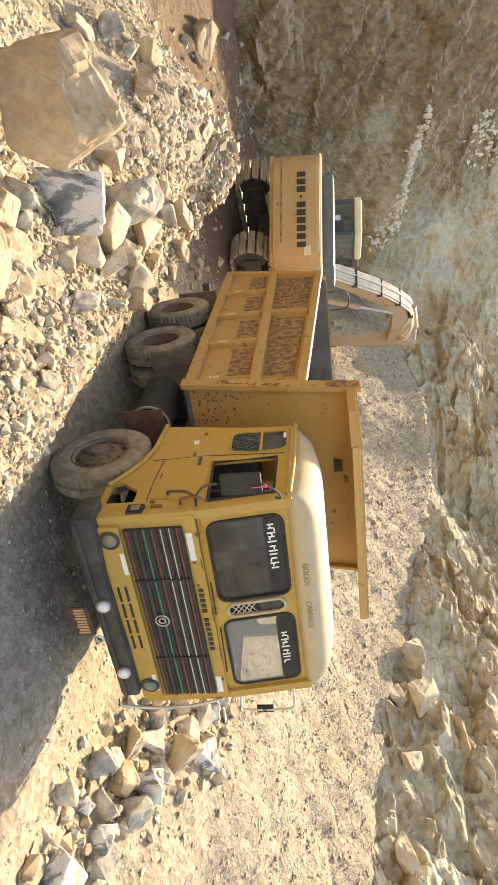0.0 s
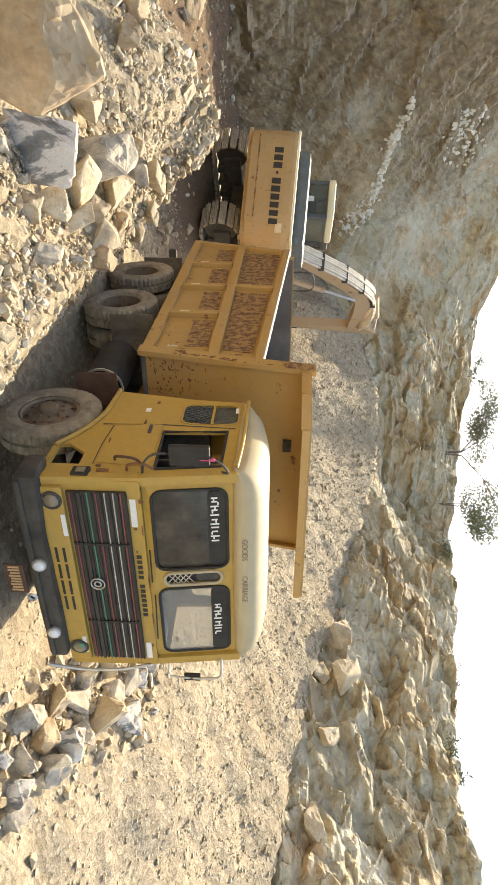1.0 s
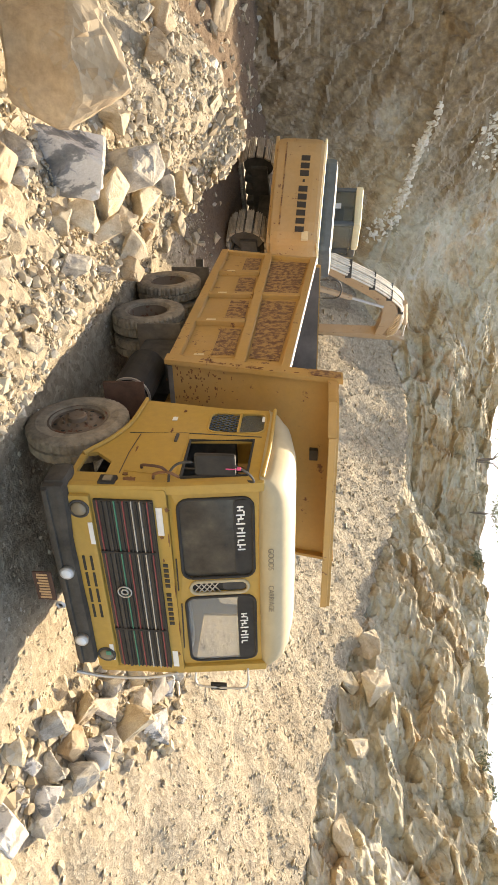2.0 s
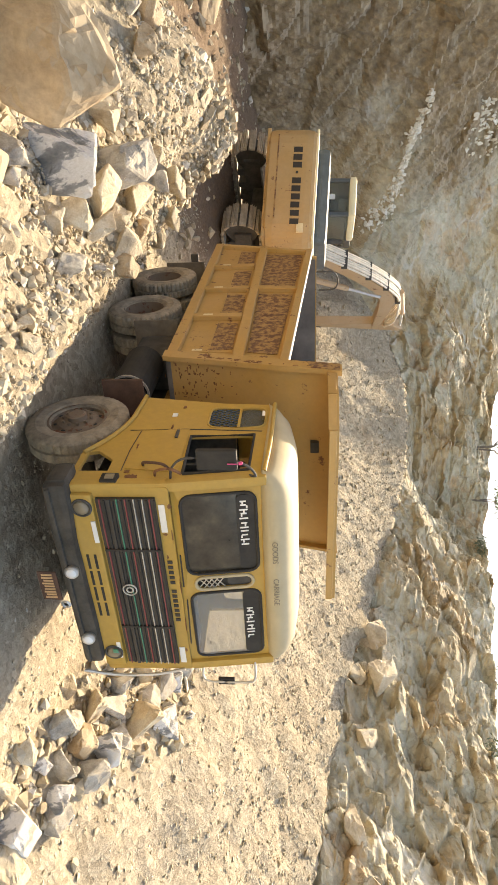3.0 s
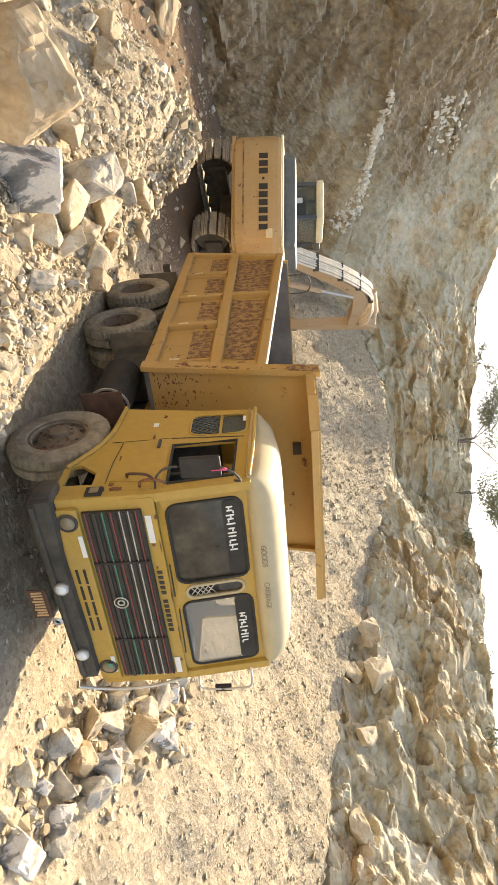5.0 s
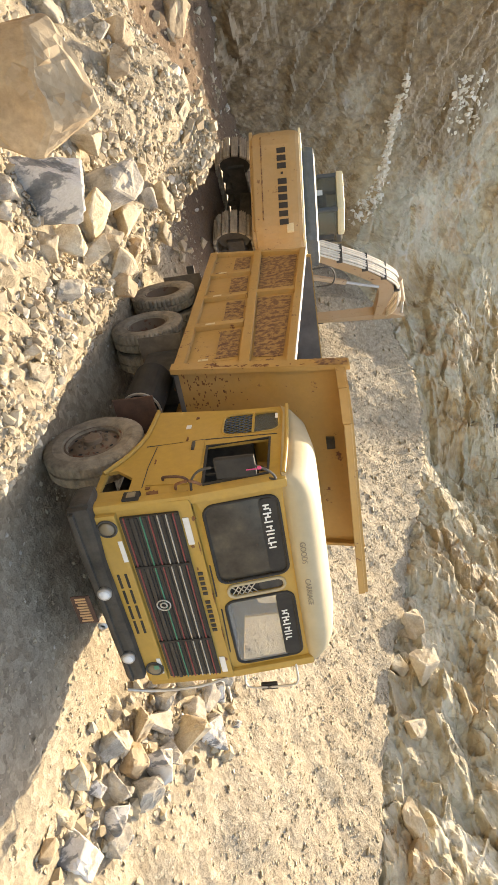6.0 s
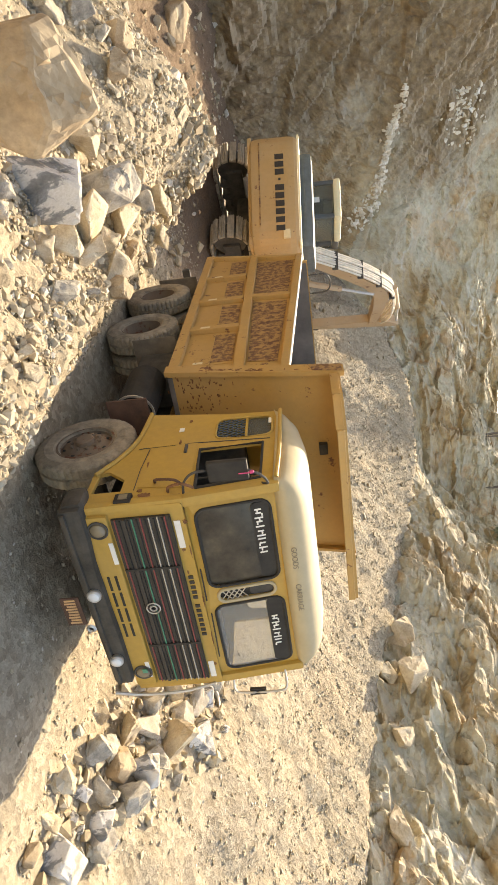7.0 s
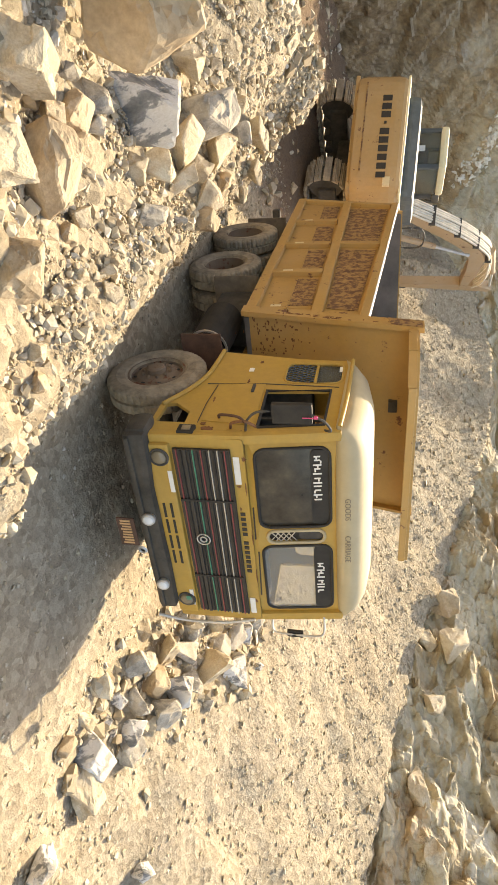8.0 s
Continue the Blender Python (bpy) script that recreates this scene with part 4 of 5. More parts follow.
def build_body():
    zb = 1.20
    y0, y1 = 2.45, 7.55

    def back_y(z):
        return 7.62 - (z - 1.2) * 0.34

    outline = [(head_y(zb) + 0.02, zb), (back_y(zb), zb), (back_y(rim_z(7.1)), rim_z(7.1) - 0.02), (head_y(2.62), rim_z(2.3) - 0.02)]
    bm = sheet(outline, [], side_place(-1.17), (0.03, 0, 0))
    bm = sheet(outline, [], side_place(1.14), (0.03, 0, 0), bm)
    body = part("tipper_body", bm, BODY, truck, "scraped and rusted yellow tipper body")
    part("body_floor", box(-1.16, 1.16, 2.5, 7.5, 1.2, 1.26, 0.01), BOXIN, body)
    part("body_lining", sheet([(y + (0.05 if y < 4 else -0.05), z + (0.07 if z < 2 else -0.01)) for y, z in outline], [], side_place(1.12), (0.015, 0, 0), sheet([(y + (0.05 if y < 4 else -0.05), z + (0.07 if z < 2 else -0.01)) for y, z in outline], [], side_place(-1.135), (0.015, 0, 0))), BOXIN, body, "bare scraped steel inside of the body")
    for s in (-1, 1):
        x = 1.205 * s
        part("bottom_rail", beam((x, head_y(1.26), 1.265), (x, back_y(1.26), 1.265), 0.08, 0.13, 0.012), BODY, body)
        part("top_rail", beam((x, head_y(2.6) - 0.02, rim_z(2.3) - 0.05), (x, back_y(2.9), rim_z(7.05) - 0.05), 0.10, 0.10, 0.015), BODY, body)
        part("mid_rail", beam((x, head_y(2.05), 2.06), (x, back_y(2.06), 2.09), 0.085, 0.13, 0.02), BODY, body)
        part("rim_strip", beam((x + s * 0.01, head_y(2.6) + 0.02, rim_z(2.3) + 0.006), (x + s * 0.01, back_y(2.9), rim_z(7.05) + 0.006), 0.07, 0.012, 0.0), WHITE, body, "bright worn edge along the rim")
        for y, full in ((3.85, 0), (5.02, 1), (6.19, 0)):
            part("post", beam((x, y + 0.02, 1.33), (x, y, 2.0), 0.075, 0.13, 0.015), BODY, body)
            part("reflector_tape", box(x + s * 0.040 - 0.002, x + s * 0.040 + 0.002, y - 0.018, y + 0.03, 1.47, 1.60, 0.0), TAPE, body)
            if full:
                part("post", beam((x, y, 2.12), (x, y - 0.06, rim_z(y) - 0.1), 0.075, 0.13, 0.015), BODY, body)
        part("post", beam((x, back_y(1.3) - 0.06, 1.33), (x, back_y(2.9) - 0.06, rim_z(7) - 0.1), 0.075, 0.11, 0.015), BODY, body)
        part("reflector_tape", box(x + s * 0.040 - 0.002, x + s * 0.040 + 0.002, 2.63, 2.68, 1.50, 1.62, 0.0), TAPE, body)
        # rusted plates between the stiffeners
        ys = (2.66, 3.78, 4.94, 6.11, 7.3)
        for a, c in zip(ys, ys[1:]):
            part("rusty_panel", box(1.171 * s - 0.003, 1.171 * s + 0.003, a + 0.08, c - 0.06, 1.36, 1.97, 0.0), BODY, body)
            part("rusty_panel", box(1.178 * s - 0.003, 1.178 * s + 0.003, a + 0.14, c - 0.1, 1.68, 1.96, 0.0), RUSTY, body, "rust-brown scraped panel")
            part("rib", beam((1.18 * s, a + 0.05, 1.675), (1.18 * s, c - 0.03, 1.675), 0.02, 0.022, 0.004), BODY, body)
        for a, c in ((2.62, 4.92), (5.12, 7.05)):
            part("rusty_panel", sheet([(a + 0.1, 2.15), (c - 0.06, 2.15), (c - 0.12, rim_z(c) - 0.16), (a + 0.02, rim_z(a) - 0.16)], [], side_place(1.174 * s), (0.005 * s, 0, 0)), RUSTY, body, "rust-brown scraped panel")
    # tailgate
    gate = part("tailgate", sheet([(-1.14, 1.22), (1.14, 1.22), (1.14, 3.02), (-1.14, 3.02)], [], lambda x, z: (x, 7.56 - (z - 1.2) * 0.34, z), (0, -0.04, 0)), BODY, body)
    part("gate_lining", sheet([(-1.1, 1.28), (1.1, 1.28), (1.1, 3.0), (-1.1, 3.0)], [], lambda x, z: (x, 7.505 - (z - 1.2) * 0.34, z), (0, -0.012, 0)), BOXIN, gate)
    for x in (-0.6, 0.0, 0.6):
        part("gate_rib", beam((x, 7.59, 1.25), (x, 7.02, 2.88), 0.1, 0.06, 0.01), BODY, gate)
    # headboard and the guard over the cab
    head = part("headboard", sheet([(-1.2, 1.2), (1.28, 1.2), (1.28, 3.2), (-1.2, 3.2)], [], lambda x, z: (x, head_y(z) - 0.1, z), (0, 0.05, 0)), BODY, body, "tall yellow headboard")
    fl = sheet([(head_y(1.18) + 0.02, 1.18), (head_y(3.24), 3.24), (head_y(3.24) - 0.18, 3.24), (head_y(1.18) - 0.16, 1.18)], [], side_place(-1.255), (0.06, 0, 0))
    part("side_flange", fl, BODY, head)
    part("side_flange", sheet([(head_y(1.18), 1.18), (head_y(3.24), 3.24), (head_y(3.24) - 0.18, 3.24), (head_y(1.18) - 0.16, 1.18)], [], side_place(1.27), (0.04, 0, 0)), BODY, head)
    part("flange_patch", sheet([(head_y(2.85) - 0.01, 2.86), (head_y(3.22) - 0.01, 3.22), (head_y(3.22) - 0.18, 3.22), (head_y(2.85) - 0.17, 2.9)], [], side_place(-1.264), (0.007, 0, 0)), RUSTY, head, "rust-brown patch at the top corner")
    top = [(-1.22, 2.2), (-1.22, 1.52), (-0.97, 1.24), (1.32, 1.22), (1.32, 2.2)]
    guard = part("cab_guard", sheet(top, [], lambda x, y: (x, y, 3.15), (0, 0, 0.035)), BODY, body, "yellow guard plate over the cab")
    part("guard_lip", beam((-0.97, 1.23, 3.125), (1.32, 1.21, 3.115), 0.03, 0.075, 0.006), BODY, guard)
    part("guard_lip", beam((-1.215, 1.53, 3.12), (-0.965, 1.235, 3.12), 0.03, 0.085, 0.006), BODY, guard)
    part("guard_lip", beam((-1.215, 2.2, 3.13), (-1.215, 1.53, 3.12), 0.03, 0.09, 0.006), BODY, guard)
    part("bracket", box(-0.30, -0.16, 2.08, 2.2, 2.9, 3.0, 0.01), CHASSIS, head)


build_body()


# ---- rust that has eaten through the paint
def rust_patch(place, cx, cz, w, h, seed, parent, depth):
    rng = random.Random(seed)
    pts = []
    n = 22
    for k in range(n):
        a = 2 * math.pi * k / n
        q = rng.uniform(0.45, 1.0)
        pts.append((cx + w * q * math.cos(a), cz + h * q * math.sin(a)))
    part("rust_patch", sheet(pts, [], place, depth), RUST, parent)


for i, (y, z, w, h) in enumerate(((0.12, 1.36, 0.05, 0.07), (0.20, 1.30, 0.03, 0.03), (0.62, 1.30, 0.06, 0.012), (0.98, 1.56, 0.05, 0.012), (1.38, 1.62, 0.03, 0.02), (0.08, 1.66, 0.03, 0.02), (0.06, 1.0, 0.02, 0.03))):
    rust_patch(side_place(-1.160), y, z, w, h, 30 + i, cab, (0.008, 0, 0))
for i, (x, z, w, h) in enumerate(((-0.93, 1.70, 0.03, 0.025), (-0.62, 1.63, 0.02, 0.02), (-0.36, 1.62, 0.025, 0.012), (0.0, 1.70, 0.10, 0.008), (-0.6, 1.69, 0.08, 0.008), (0.5, 1.70, 0.12, 0.007), (0.86, 1.67, 0.03, 0.015))):
    rust_patch(flat_front(-0.004), x, z - 0.012, w, h, 50 + i, cab, (0, 0.006, 0))
rng = random.Random(5)
body_root = [c for c in truck.children if c.name.startswith("tipper_body")][0]
for i in range(95):
    x, z = -1.0 + abs(rng.gauss(0, 0.22)) * rng.choice((-0.5, 1)), rng.gauss(1.55, 0.2)
    rust_patch(lambda a, c: (a, head_y(c) - 0.105, c), x, z, rng.uniform(0.006, 0.03), rng.uniform(0.005, 0.018), 80 + i, body_root, (0, 0.004, 0))
for i in range(30):
    z = rng.uniform(1.6, 3.15)
    rust_patch(side_place(-1.259), head_y(z) - rng.uniform(0.09, 0.15), z, rng.uniform(0.006, 0.022), rng.uniform(0.01, 0.05), 180 + i, body_root, (0.003, 0, 0))


# ---------------------------------------------------------------- the excavator
def build_excavator():
    ex = root("excavator", pose(-0.2, 12.35, 1.0, 0, 4.0, -40), "worn yellow tracked excavator with a folded arm", "excavator")
    # upper house: rounded counterweight, engine hood, side boxes
    out = []
    for i in range(15):
        a = radians(180 + 180 * i / 14)
        out.append((1.36 * (1 if math.cos(a) > 0 else -1) * abs(math.cos(a)) ** 0.35, -2.15 + 0.62 * (-abs(math.sin(a)) ** 0.9)))
    out += [(1.36, -1.65), (-1.36, -1.65)]
    cw = bmesh.new()
    rings = []
    for z, s in ((1.02, 0.95), (1.06, 0.985), (1.2, 1.0), (1.85, 1.0), (1.98, 0.985), (2.05, 0.955)):
        rings.append([cw.verts.new((x * s, -1.65 + (y + 1.65) * s, z)) for x, y in out])
    for a, c in zip(rings, rings[1:]):
        for k in range(len(out)):
            cw.faces.new((a[k], a[(k + 1) % len(out)], c[(k + 1) % len(out)], c[k]))
    cw.faces.new(rings[0])
    cw.faces.new(rings[-1])
    w = part("counterweight", cw, EXYELLOW, ex, "yellow counterweight with dark lettering worn to bars")
    # the maker's name, as plain bars on the back
    for i in range(10):
        if i == 3:
            continue
        x = -0.72 + i * 0.18
        part("name_bar", box(x, x + 0.125, -2.785 + 0.06 * abs(x) ** 3, -2.74, 1.57, 1.76, 0.004), LETTER, w)
    part("name_bar", box(-0.15, -0.1, -2.785, -2.74, 1.64, 1.69, 0.004), LETTER, w)
    part("sticker", box(1.0, 1.18, -2.74, -2.66, 1.72, 1.86, 0.004), TAPE, w)
    part("scuff_strip", box(-1.0, 0.9, -2.775, -2.745, 1.22, 1.25, 0.004), RUSTY, w)
    part("lower_lip", box(-1.25, 1.25, -2.62, -1.7, 0.97, 1.05, 0.02), EXYELLOW, w)
    # cream strip puts the sun on the counterweight's upper edge into the colour
    part("top_edge", box(-1.28, 1.28, -2.55, -1.7, 2.04, 2.09, 0.03), EXCREAM, w)
    deck = part("deck", box(-1.36, 1.36, -1.66, 1.5, 0.98, 1.16, 0.03), EXYELLOW, ex)
    part("side_door", box(0.45, 1.36, -1.64, 0.3, 1.16, 1.98, 0.04), EXYELLOW, ex)
    part("side_door", box(-1.36, -0.5, -1.64, -0.65, 1.16, 1.98, 0.04), EXYELLOW, ex)
    part("tool_box", box(0.5, 1.34, 0.32, 1.3, 1.16, 1.75, 0.05), EXYELLOW, ex)
    hood = part("engine_hood", box(-1.1, 1.15, -2.15, -0.7, 2.0, 2.36, 0.16), EXGREY, ex, "dark blue-grey engine hood")
    part("hood_rim", box(-1.12, 1.17, -2.17, -0.68, 2.02, 2.07, 0.02), EXCREAM, hood)
    part("exhaust", rod((0.55, -1.0, 2.3), (0.55, -1.0, 2.72), 0.06), CHASSIS, hood)
    part("handrail", tube(arc([(1.15, -0.6, 2.0), (1.15, -0.6, 2.6), (1.15, 0.4, 2.6), (1.15, 0.5, 1.8)]), 0.02), CHASSIS, ex)
    # cab: posts, panes and roof
    x0, x1, y0, y1 = -1.34, -0.36, -0.55, 1.25
    cb = box(x0, x1, y0, y1, 1.12, 1.75, 0.05)
    cab = part("cab", cb, EXGREY, ex, "dark operator's cab with a pale roof")
    for x, y in ((x0 + 0.05, y0 + 0.05), (x1 - 0.05, y0 + 0.05), (x0 + 0.05, y1 - 0.05), (x1 - 0.05, y1 - 0.05), (x0 + 0.05, 0.3)):
        part("cab_post", beam((x, y, 1.7), (x, y, 2.9), 0.09, 0.09, 0.02), EXGREY, cab)
    part("cab_roof", box(x0 - 0.02, x1 + 0.02, y0 - 0.04, 0.8, 2.84, 3.02, 0.08), EXCREAM, cab)
    part("cab_brow", box(x0, x1, 0.78, y1 + 0.02, 2.78, 2.96, 0.06), EXGREY, cab)
    for args in ((x0 + 0.1, x1 - 0.1, y0 + 0.03, y0 + 0.04, 1.8, 2.84), (x0 + 0.1, x1 - 0.1, y1 - 0.05, y1 - 0.04, 1.8, 2.84), (x0 + 0.02, x0 + 0.03, y0 + 0.1, y1 - 0.1, 1.78, 2.84), (x1 - 0.03, x1 - 0.02, y0 + 0.1, y1 - 0.1, 1.78, 2.84)):
        pane = part("cab_pane", box(*args, 0.0), DARK_GLASS, cab)
        pane.visible_shadow = False
    part("operator_seat", box(-1.1, -0.6, 0.0, 0.5, 1.7, 2.0, 0.08, box(-1.08, -0.62, -0.12, 0.05, 1.9, 2.6, 0.06)), INSIDE, cab)
    part("window_label", box(-0.92, -0.78, y0 + 0.012, y0 + 0.02, 2.25, 2.5, 0.0), WHITE, cab)
    part("mirror", tube(arc([(x1 + 0.02, 1.1, 2.4), (x1 + 0.3, 1.2, 2.5), (x1 + 0.35, 1.2, 2.1)]), 0.02), CHASSIS, cab)
    # undercarriage, turned against the house
    under = part("car_body", box(-0.9, 0.9, -0.8, 0.8, 0.45, 0.9, 0.08, rod((0, 0, 0.85), (0, 0, 1.02), 0.62, seg=28), pose(0, 0, 0, 0, 0, -14)), CHASSIS, ex)
    shoe_bm = box(-0.30, 0.30, -0.075, 0.075, -0.02, 0.015, 0.0)
    for gy in (-0.05, 0.0, 0.05):
        shoe_bm = box(-0.30, 0.30, gy - 0.008, gy + 0.008, 0.012, 0.045, 0.0, shoe_bm)
    mesh = None
    for s in (-1, 1):
        m = pose(0, 0, 0, 0, 0, -14) @ pose(1.1 * s, 0, 0)
        tr = part("track_frame", box(-0.2, 0.2, -1.6, 1.6, 0.28, 0.68, 0.06, None, m), CHASSIS, under)
        L, r = 1.62, 0.42
        per = 4 * L + 2 * math.pi * r
        n = 46
        for k in range(n):
            d = per * k / n
            if d < 2 * L:
                q = pose(0, -L + d, 0.46 + r)
            elif d < 2 * L + math.pi * r:
                a = (d - 2 * L) / r
                q = pose(0, L + r * math.sin(a), 0.46 + r * math.cos(a), -math.degrees(a))
            elif d < 4 * L + math.pi * r:
                q = pose(0, L - (d - 2 * L - math.pi * r), 0.46 - r, 180)
            else:
                a = math.pi + (d - 4 * L - math.pi * r) / r
                q = pose(0, -L + r * math.sin(a), 0.46 + r * math.cos(a), -math.degrees(a))
            if mesh is None:
                ob = part("track_shoe", shoe_bm, STEEL, tr)
                mesh = ob.data
            else:
                ob = new("track_shoe", mesh)
                ob.parent = tr
            ob.matrix_basis = m @ q
        for y in (-L, L):
            part("idler", rod(m @ Vector((-0.12, y, 0.46)), m @ Vector((0.12, y, 0.46)), 0.36, seg=26), CHASSIS, tr)
        for k in range(7):
            y = -1.2 + k * 0.4
            part("roller", rod(m @ Vector((-0.15, y, 0.2)), m @ Vector((0.15, y, 0.2)), 0.11, seg=16), CHASSIS, tr)
    # boom, arm and bucket
    bx = 0.12
    boom_outline = [(0.15, 1.6), (0.1, 1.92), (1.6, 3.45), (2.7, 4.28), (3.3, 4.46), (4.2, 4.42), (5.75, 4.2), (5.78, 3.98), (4.2, 4.05), (3.3, 4.02), (2.6, 3.75), (1.9, 3.2)]
    boom = part("boom", sheet(boom_outline, [], side_place(bx - 0.18), (0.36, 0, 0)), BOOM, ex, "dusty yellow boom with bundled hoses")
    for s in (-1, 1):
        part("boom_cylinder", rod((bx + s * 0.36, 1.0, 1.3), (bx + s * 0.36, 2.0, 3.0), 0.08), BOOM, boom)
        part("piston_rod", rod((bx + s * 0.36, 2.0, 3.0), (bx + s * 0.34, 2.6, 3.95), 0.045), CHROME, boom)
    rng = random.Random(11)
    for k in range(7):
        o = -0.2 + 0.066 * k
        j = rng.uniform(-0.03, 0.05)
        part("hose", tube(arc([(bx + o, 0.2, 2.1 + j), (bx + o, 1.55, 3.54 + j), (bx + o, 2.7, 4.39 + j), (bx + o, 3.4, 4.6 + j), (bx + o * 1.4, 4.3, 4.66 + j * 2), (bx + o * 1.3, 5.0, 4.6 + j), (bx + o, 5.6, 4.4 + j)]), 0.03), HOSE, boom)
    for y, z in ((0.9, 2.83), (1.6, 3.52), (2.3, 4.07), (3.3, 4.52)):
        part("hose_clamp", box(bx - 0.25, bx + 0.25, y - 0.05, y + 0.05, z - 0.06, z + 0.1, 0.01), CHASSIS, boom)
    part("arm_cylinder", rod((bx, 3.0, 4.6), (bx, 4.7, 4.85), 0.085), BOOM, boom)
    part("piston_rod", rod((bx, 4.7, 4.85), (bx, 5.95, 4.93), 0.045), CHROME, boom)
    arm_outline = [(5.55, 4.0), (5.7, 4.7), (5.95, 5.0), (6.1, 4.9), (6.06, 4.0), (5.95, 1.75), (5.72, 1.72), (5.6, 3.2)]
    arm = part("arm", sheet(arm_outline, [], side_place(bx - 0.14), (0.28, 0, 0)), BOOM, ex, "dusty yellow dipper arm hanging down")
    part("bucket_cylinder", rod((bx, 6.2, 4.6), (bx, 6.15, 3.2), 0.075), BOOM, arm)
    part("piston_rod", rod((bx, 6.15, 3.2), (bx, 6.1, 2.3), 0.04), CHROME, arm)
    part("link", beam((bx, 6.1, 2.3), (bx, 5.95, 1.75), 0.25, 0.1, 0.02), CHASSIS, arm)
    # bucket: curved shell with cheeks and teeth
    curve = [(5.75, 1.75), (6.15, 1.55), (6.35, 1.15), (6.25, 0.75), (5.9, 0.5), (5.35, 0.5)]
    shell = bmesh.new()
    pts = [(p.x, p.y) for p in arc([(y, z, 0) for y, z in curve], 3)]
    rows = [[shell.verts.new((bx + o, y, z)) for o in (-0.5, 0.5)] for y, z in pts]
    for a, c in zip(rows, rows[1:]):
        shell.faces.new((a[0], a[1], c[1], c[0]))
    bmesh.ops.solidify(shell, geom=shell.faces[:], thickness=0.04)
    bucket = part("bucket", shell, STEEL, ex, "worn steel digging bucket")
    for o in (-0.5, 0.47):
        part("cheek", sheet(pts, [], side_place(bx + o), (0.03, 0, 0)), STEEL, bucket)
    for k in range(5):
        o = -0.42 + 0.21 * k
        part("tooth", beam((bx + o, 5.4, 0.5), (bx + o, 5.12, 0.52), 0.09, 0.05, 0.01), STEEL, bucket)
    return ex


build_excavator()


# ---------------------------------------------------------------- loose rock
def rock_mesh(seed, points=13, detail=0, square=5.0, least=0.74):
    """A block about 1 across: the hull of a few points near the faces of a box. With detail its edges are worn and its faces rough."""
    rng = random.Random(seed)
    bm = bmesh.new()
    for _ in range(points):
        v = Vector((rng.gauss(0, 1), rng.gauss(0, 1), rng.gauss(0, 1)))
        v /= sum(abs(c) ** square for c in v) ** (1 / square)
        bm.verts.new(v * 0.5 * rng.uniform(least, 1.0))
    got = bmesh.ops.convex_hull(bm, input=bm.verts[:])
    bmesh.ops.delete(bm, geom=list({g for g in got["geom_interior"] + got["geom_unused"] if isinstance(g, bmesh.types.BMVert)}), context="VERTS")
    if detail:
        bmesh.ops.dissolve_limit(bm, angle_limit=radians(16), verts=bm.verts[:], edges=bm.edges[:])
        bmesh.ops.bevel(bm, geom=bm.edges[:], offset=0.022, segments=1, affect="EDGES", profile=0.5)
        bmesh.ops.triangulate(bm, faces=bm.faces[:])
        for _ in range(detail):
            far = [e for e in bm.edges if e.calc_length() > 0.07]
            bmesh.ops.subdivide_edges(bm, edges=far, cuts=1)
            bmesh.ops.triangulate(bm, faces=bm.faces[:])
        bm.normal_update()
        for v in bm.verts:
            q = v.co * 3.4 + Vector((seed, 0, 0))
            chip = noise.noise(q * 0.9 + Vector((9, 2, 4)))
            v.co += v.normal * (0.016 * noise.fractal(q, 0.9, 2.0, 4) - (0.028 if chip > 0.28 else 0.0) + 0.006 * noise.noise(q * 6))
    me = bpy.data.meshes.new("rock")
    bmesh.ops.recalc_face_normals(bm, faces=bm.faces)
    bm.to_mesh(me)
    bm.free()
    return me


ROCKS = {}
ROCK_MATERIALS = {"T": TAN_ROCK, "G": GREY_ROCK, "W": WHITE_ROCK, "B": SHADED_BROWN_ROCK}


def boulder(x, y, wide, tall, kind, seed, label, group, sink=0.2, z=None, detail=3, turn=None, deep=None):
    key = (kind, seed % 9, detail)
    if key not in ROCKS:
        ROCKS[key] = rock_mesh(seed % 9 * 7 + ord(kind), 20 if kind == "B" else 12, detail, 2.8 if kind == "B" else 6.0)
        ROCKS[key].materials.append(ROCK_MATERIALS[kind])
    ob = new("boulder", ROCKS[key])
    rng = random.Random(seed)
    if z is None:
        z = float(land(np.array([x]), np.array([y]))[0])
    lean = turn or (rng.uniform(-22, 22), rng.uniform(-25, 25), rng.uniform(0, 360))
    ob.matrix_world = pose(x, y, z + tall * (0.5 - sink), *lean) @ Matrix.Diagonal((wide * 1.12, (deep or wide) * 1.05, tall * 1.15, 1))
    return tagged(ob, label, "rock", group)


TEXT = {"T": "angular tan boulder in the rubble heap", "G": "blue-grey broken boulder with pale veins", "W": "white quartz-streaked boulder among rubble", "B": "large rounded brown boulder on the rubble heap"}
# the great stones: place, width, height, depth, lean
for i, (x, y, w, h, d, k, turn) in enumerate(((-4.20, 0.42, 1.0, 1.2, 0.8, "B", (16, -6, 20)), (-3.60, 1.26, 0.84, 0.72, 0.5, "W", (12, -24, 25)), (-3.24, 3.06, 0.74, 0.72, 0.6, "G", (8, 18, 30)),
                                             (-3.47, -0.60, 0.60, 0.44, 0.36, "B", (18, 8, -20)), (-4.02, -0.68, 0.48, 0.36, 0.4, "T", (14, 10, 15)), (-3.60, -1.18, 0.42, 0.28, 0.36, "T", (12, -12, 40)), (-3.04, -1.28, 0.42, 0.3, 0.36, "B", (10, 10, -15)))):
    boulder(x, y, w, h, k, 2 + i * 4, TEXT[k], "boulders of the near rubble heap", turn=turn, deep=d, detail=4)
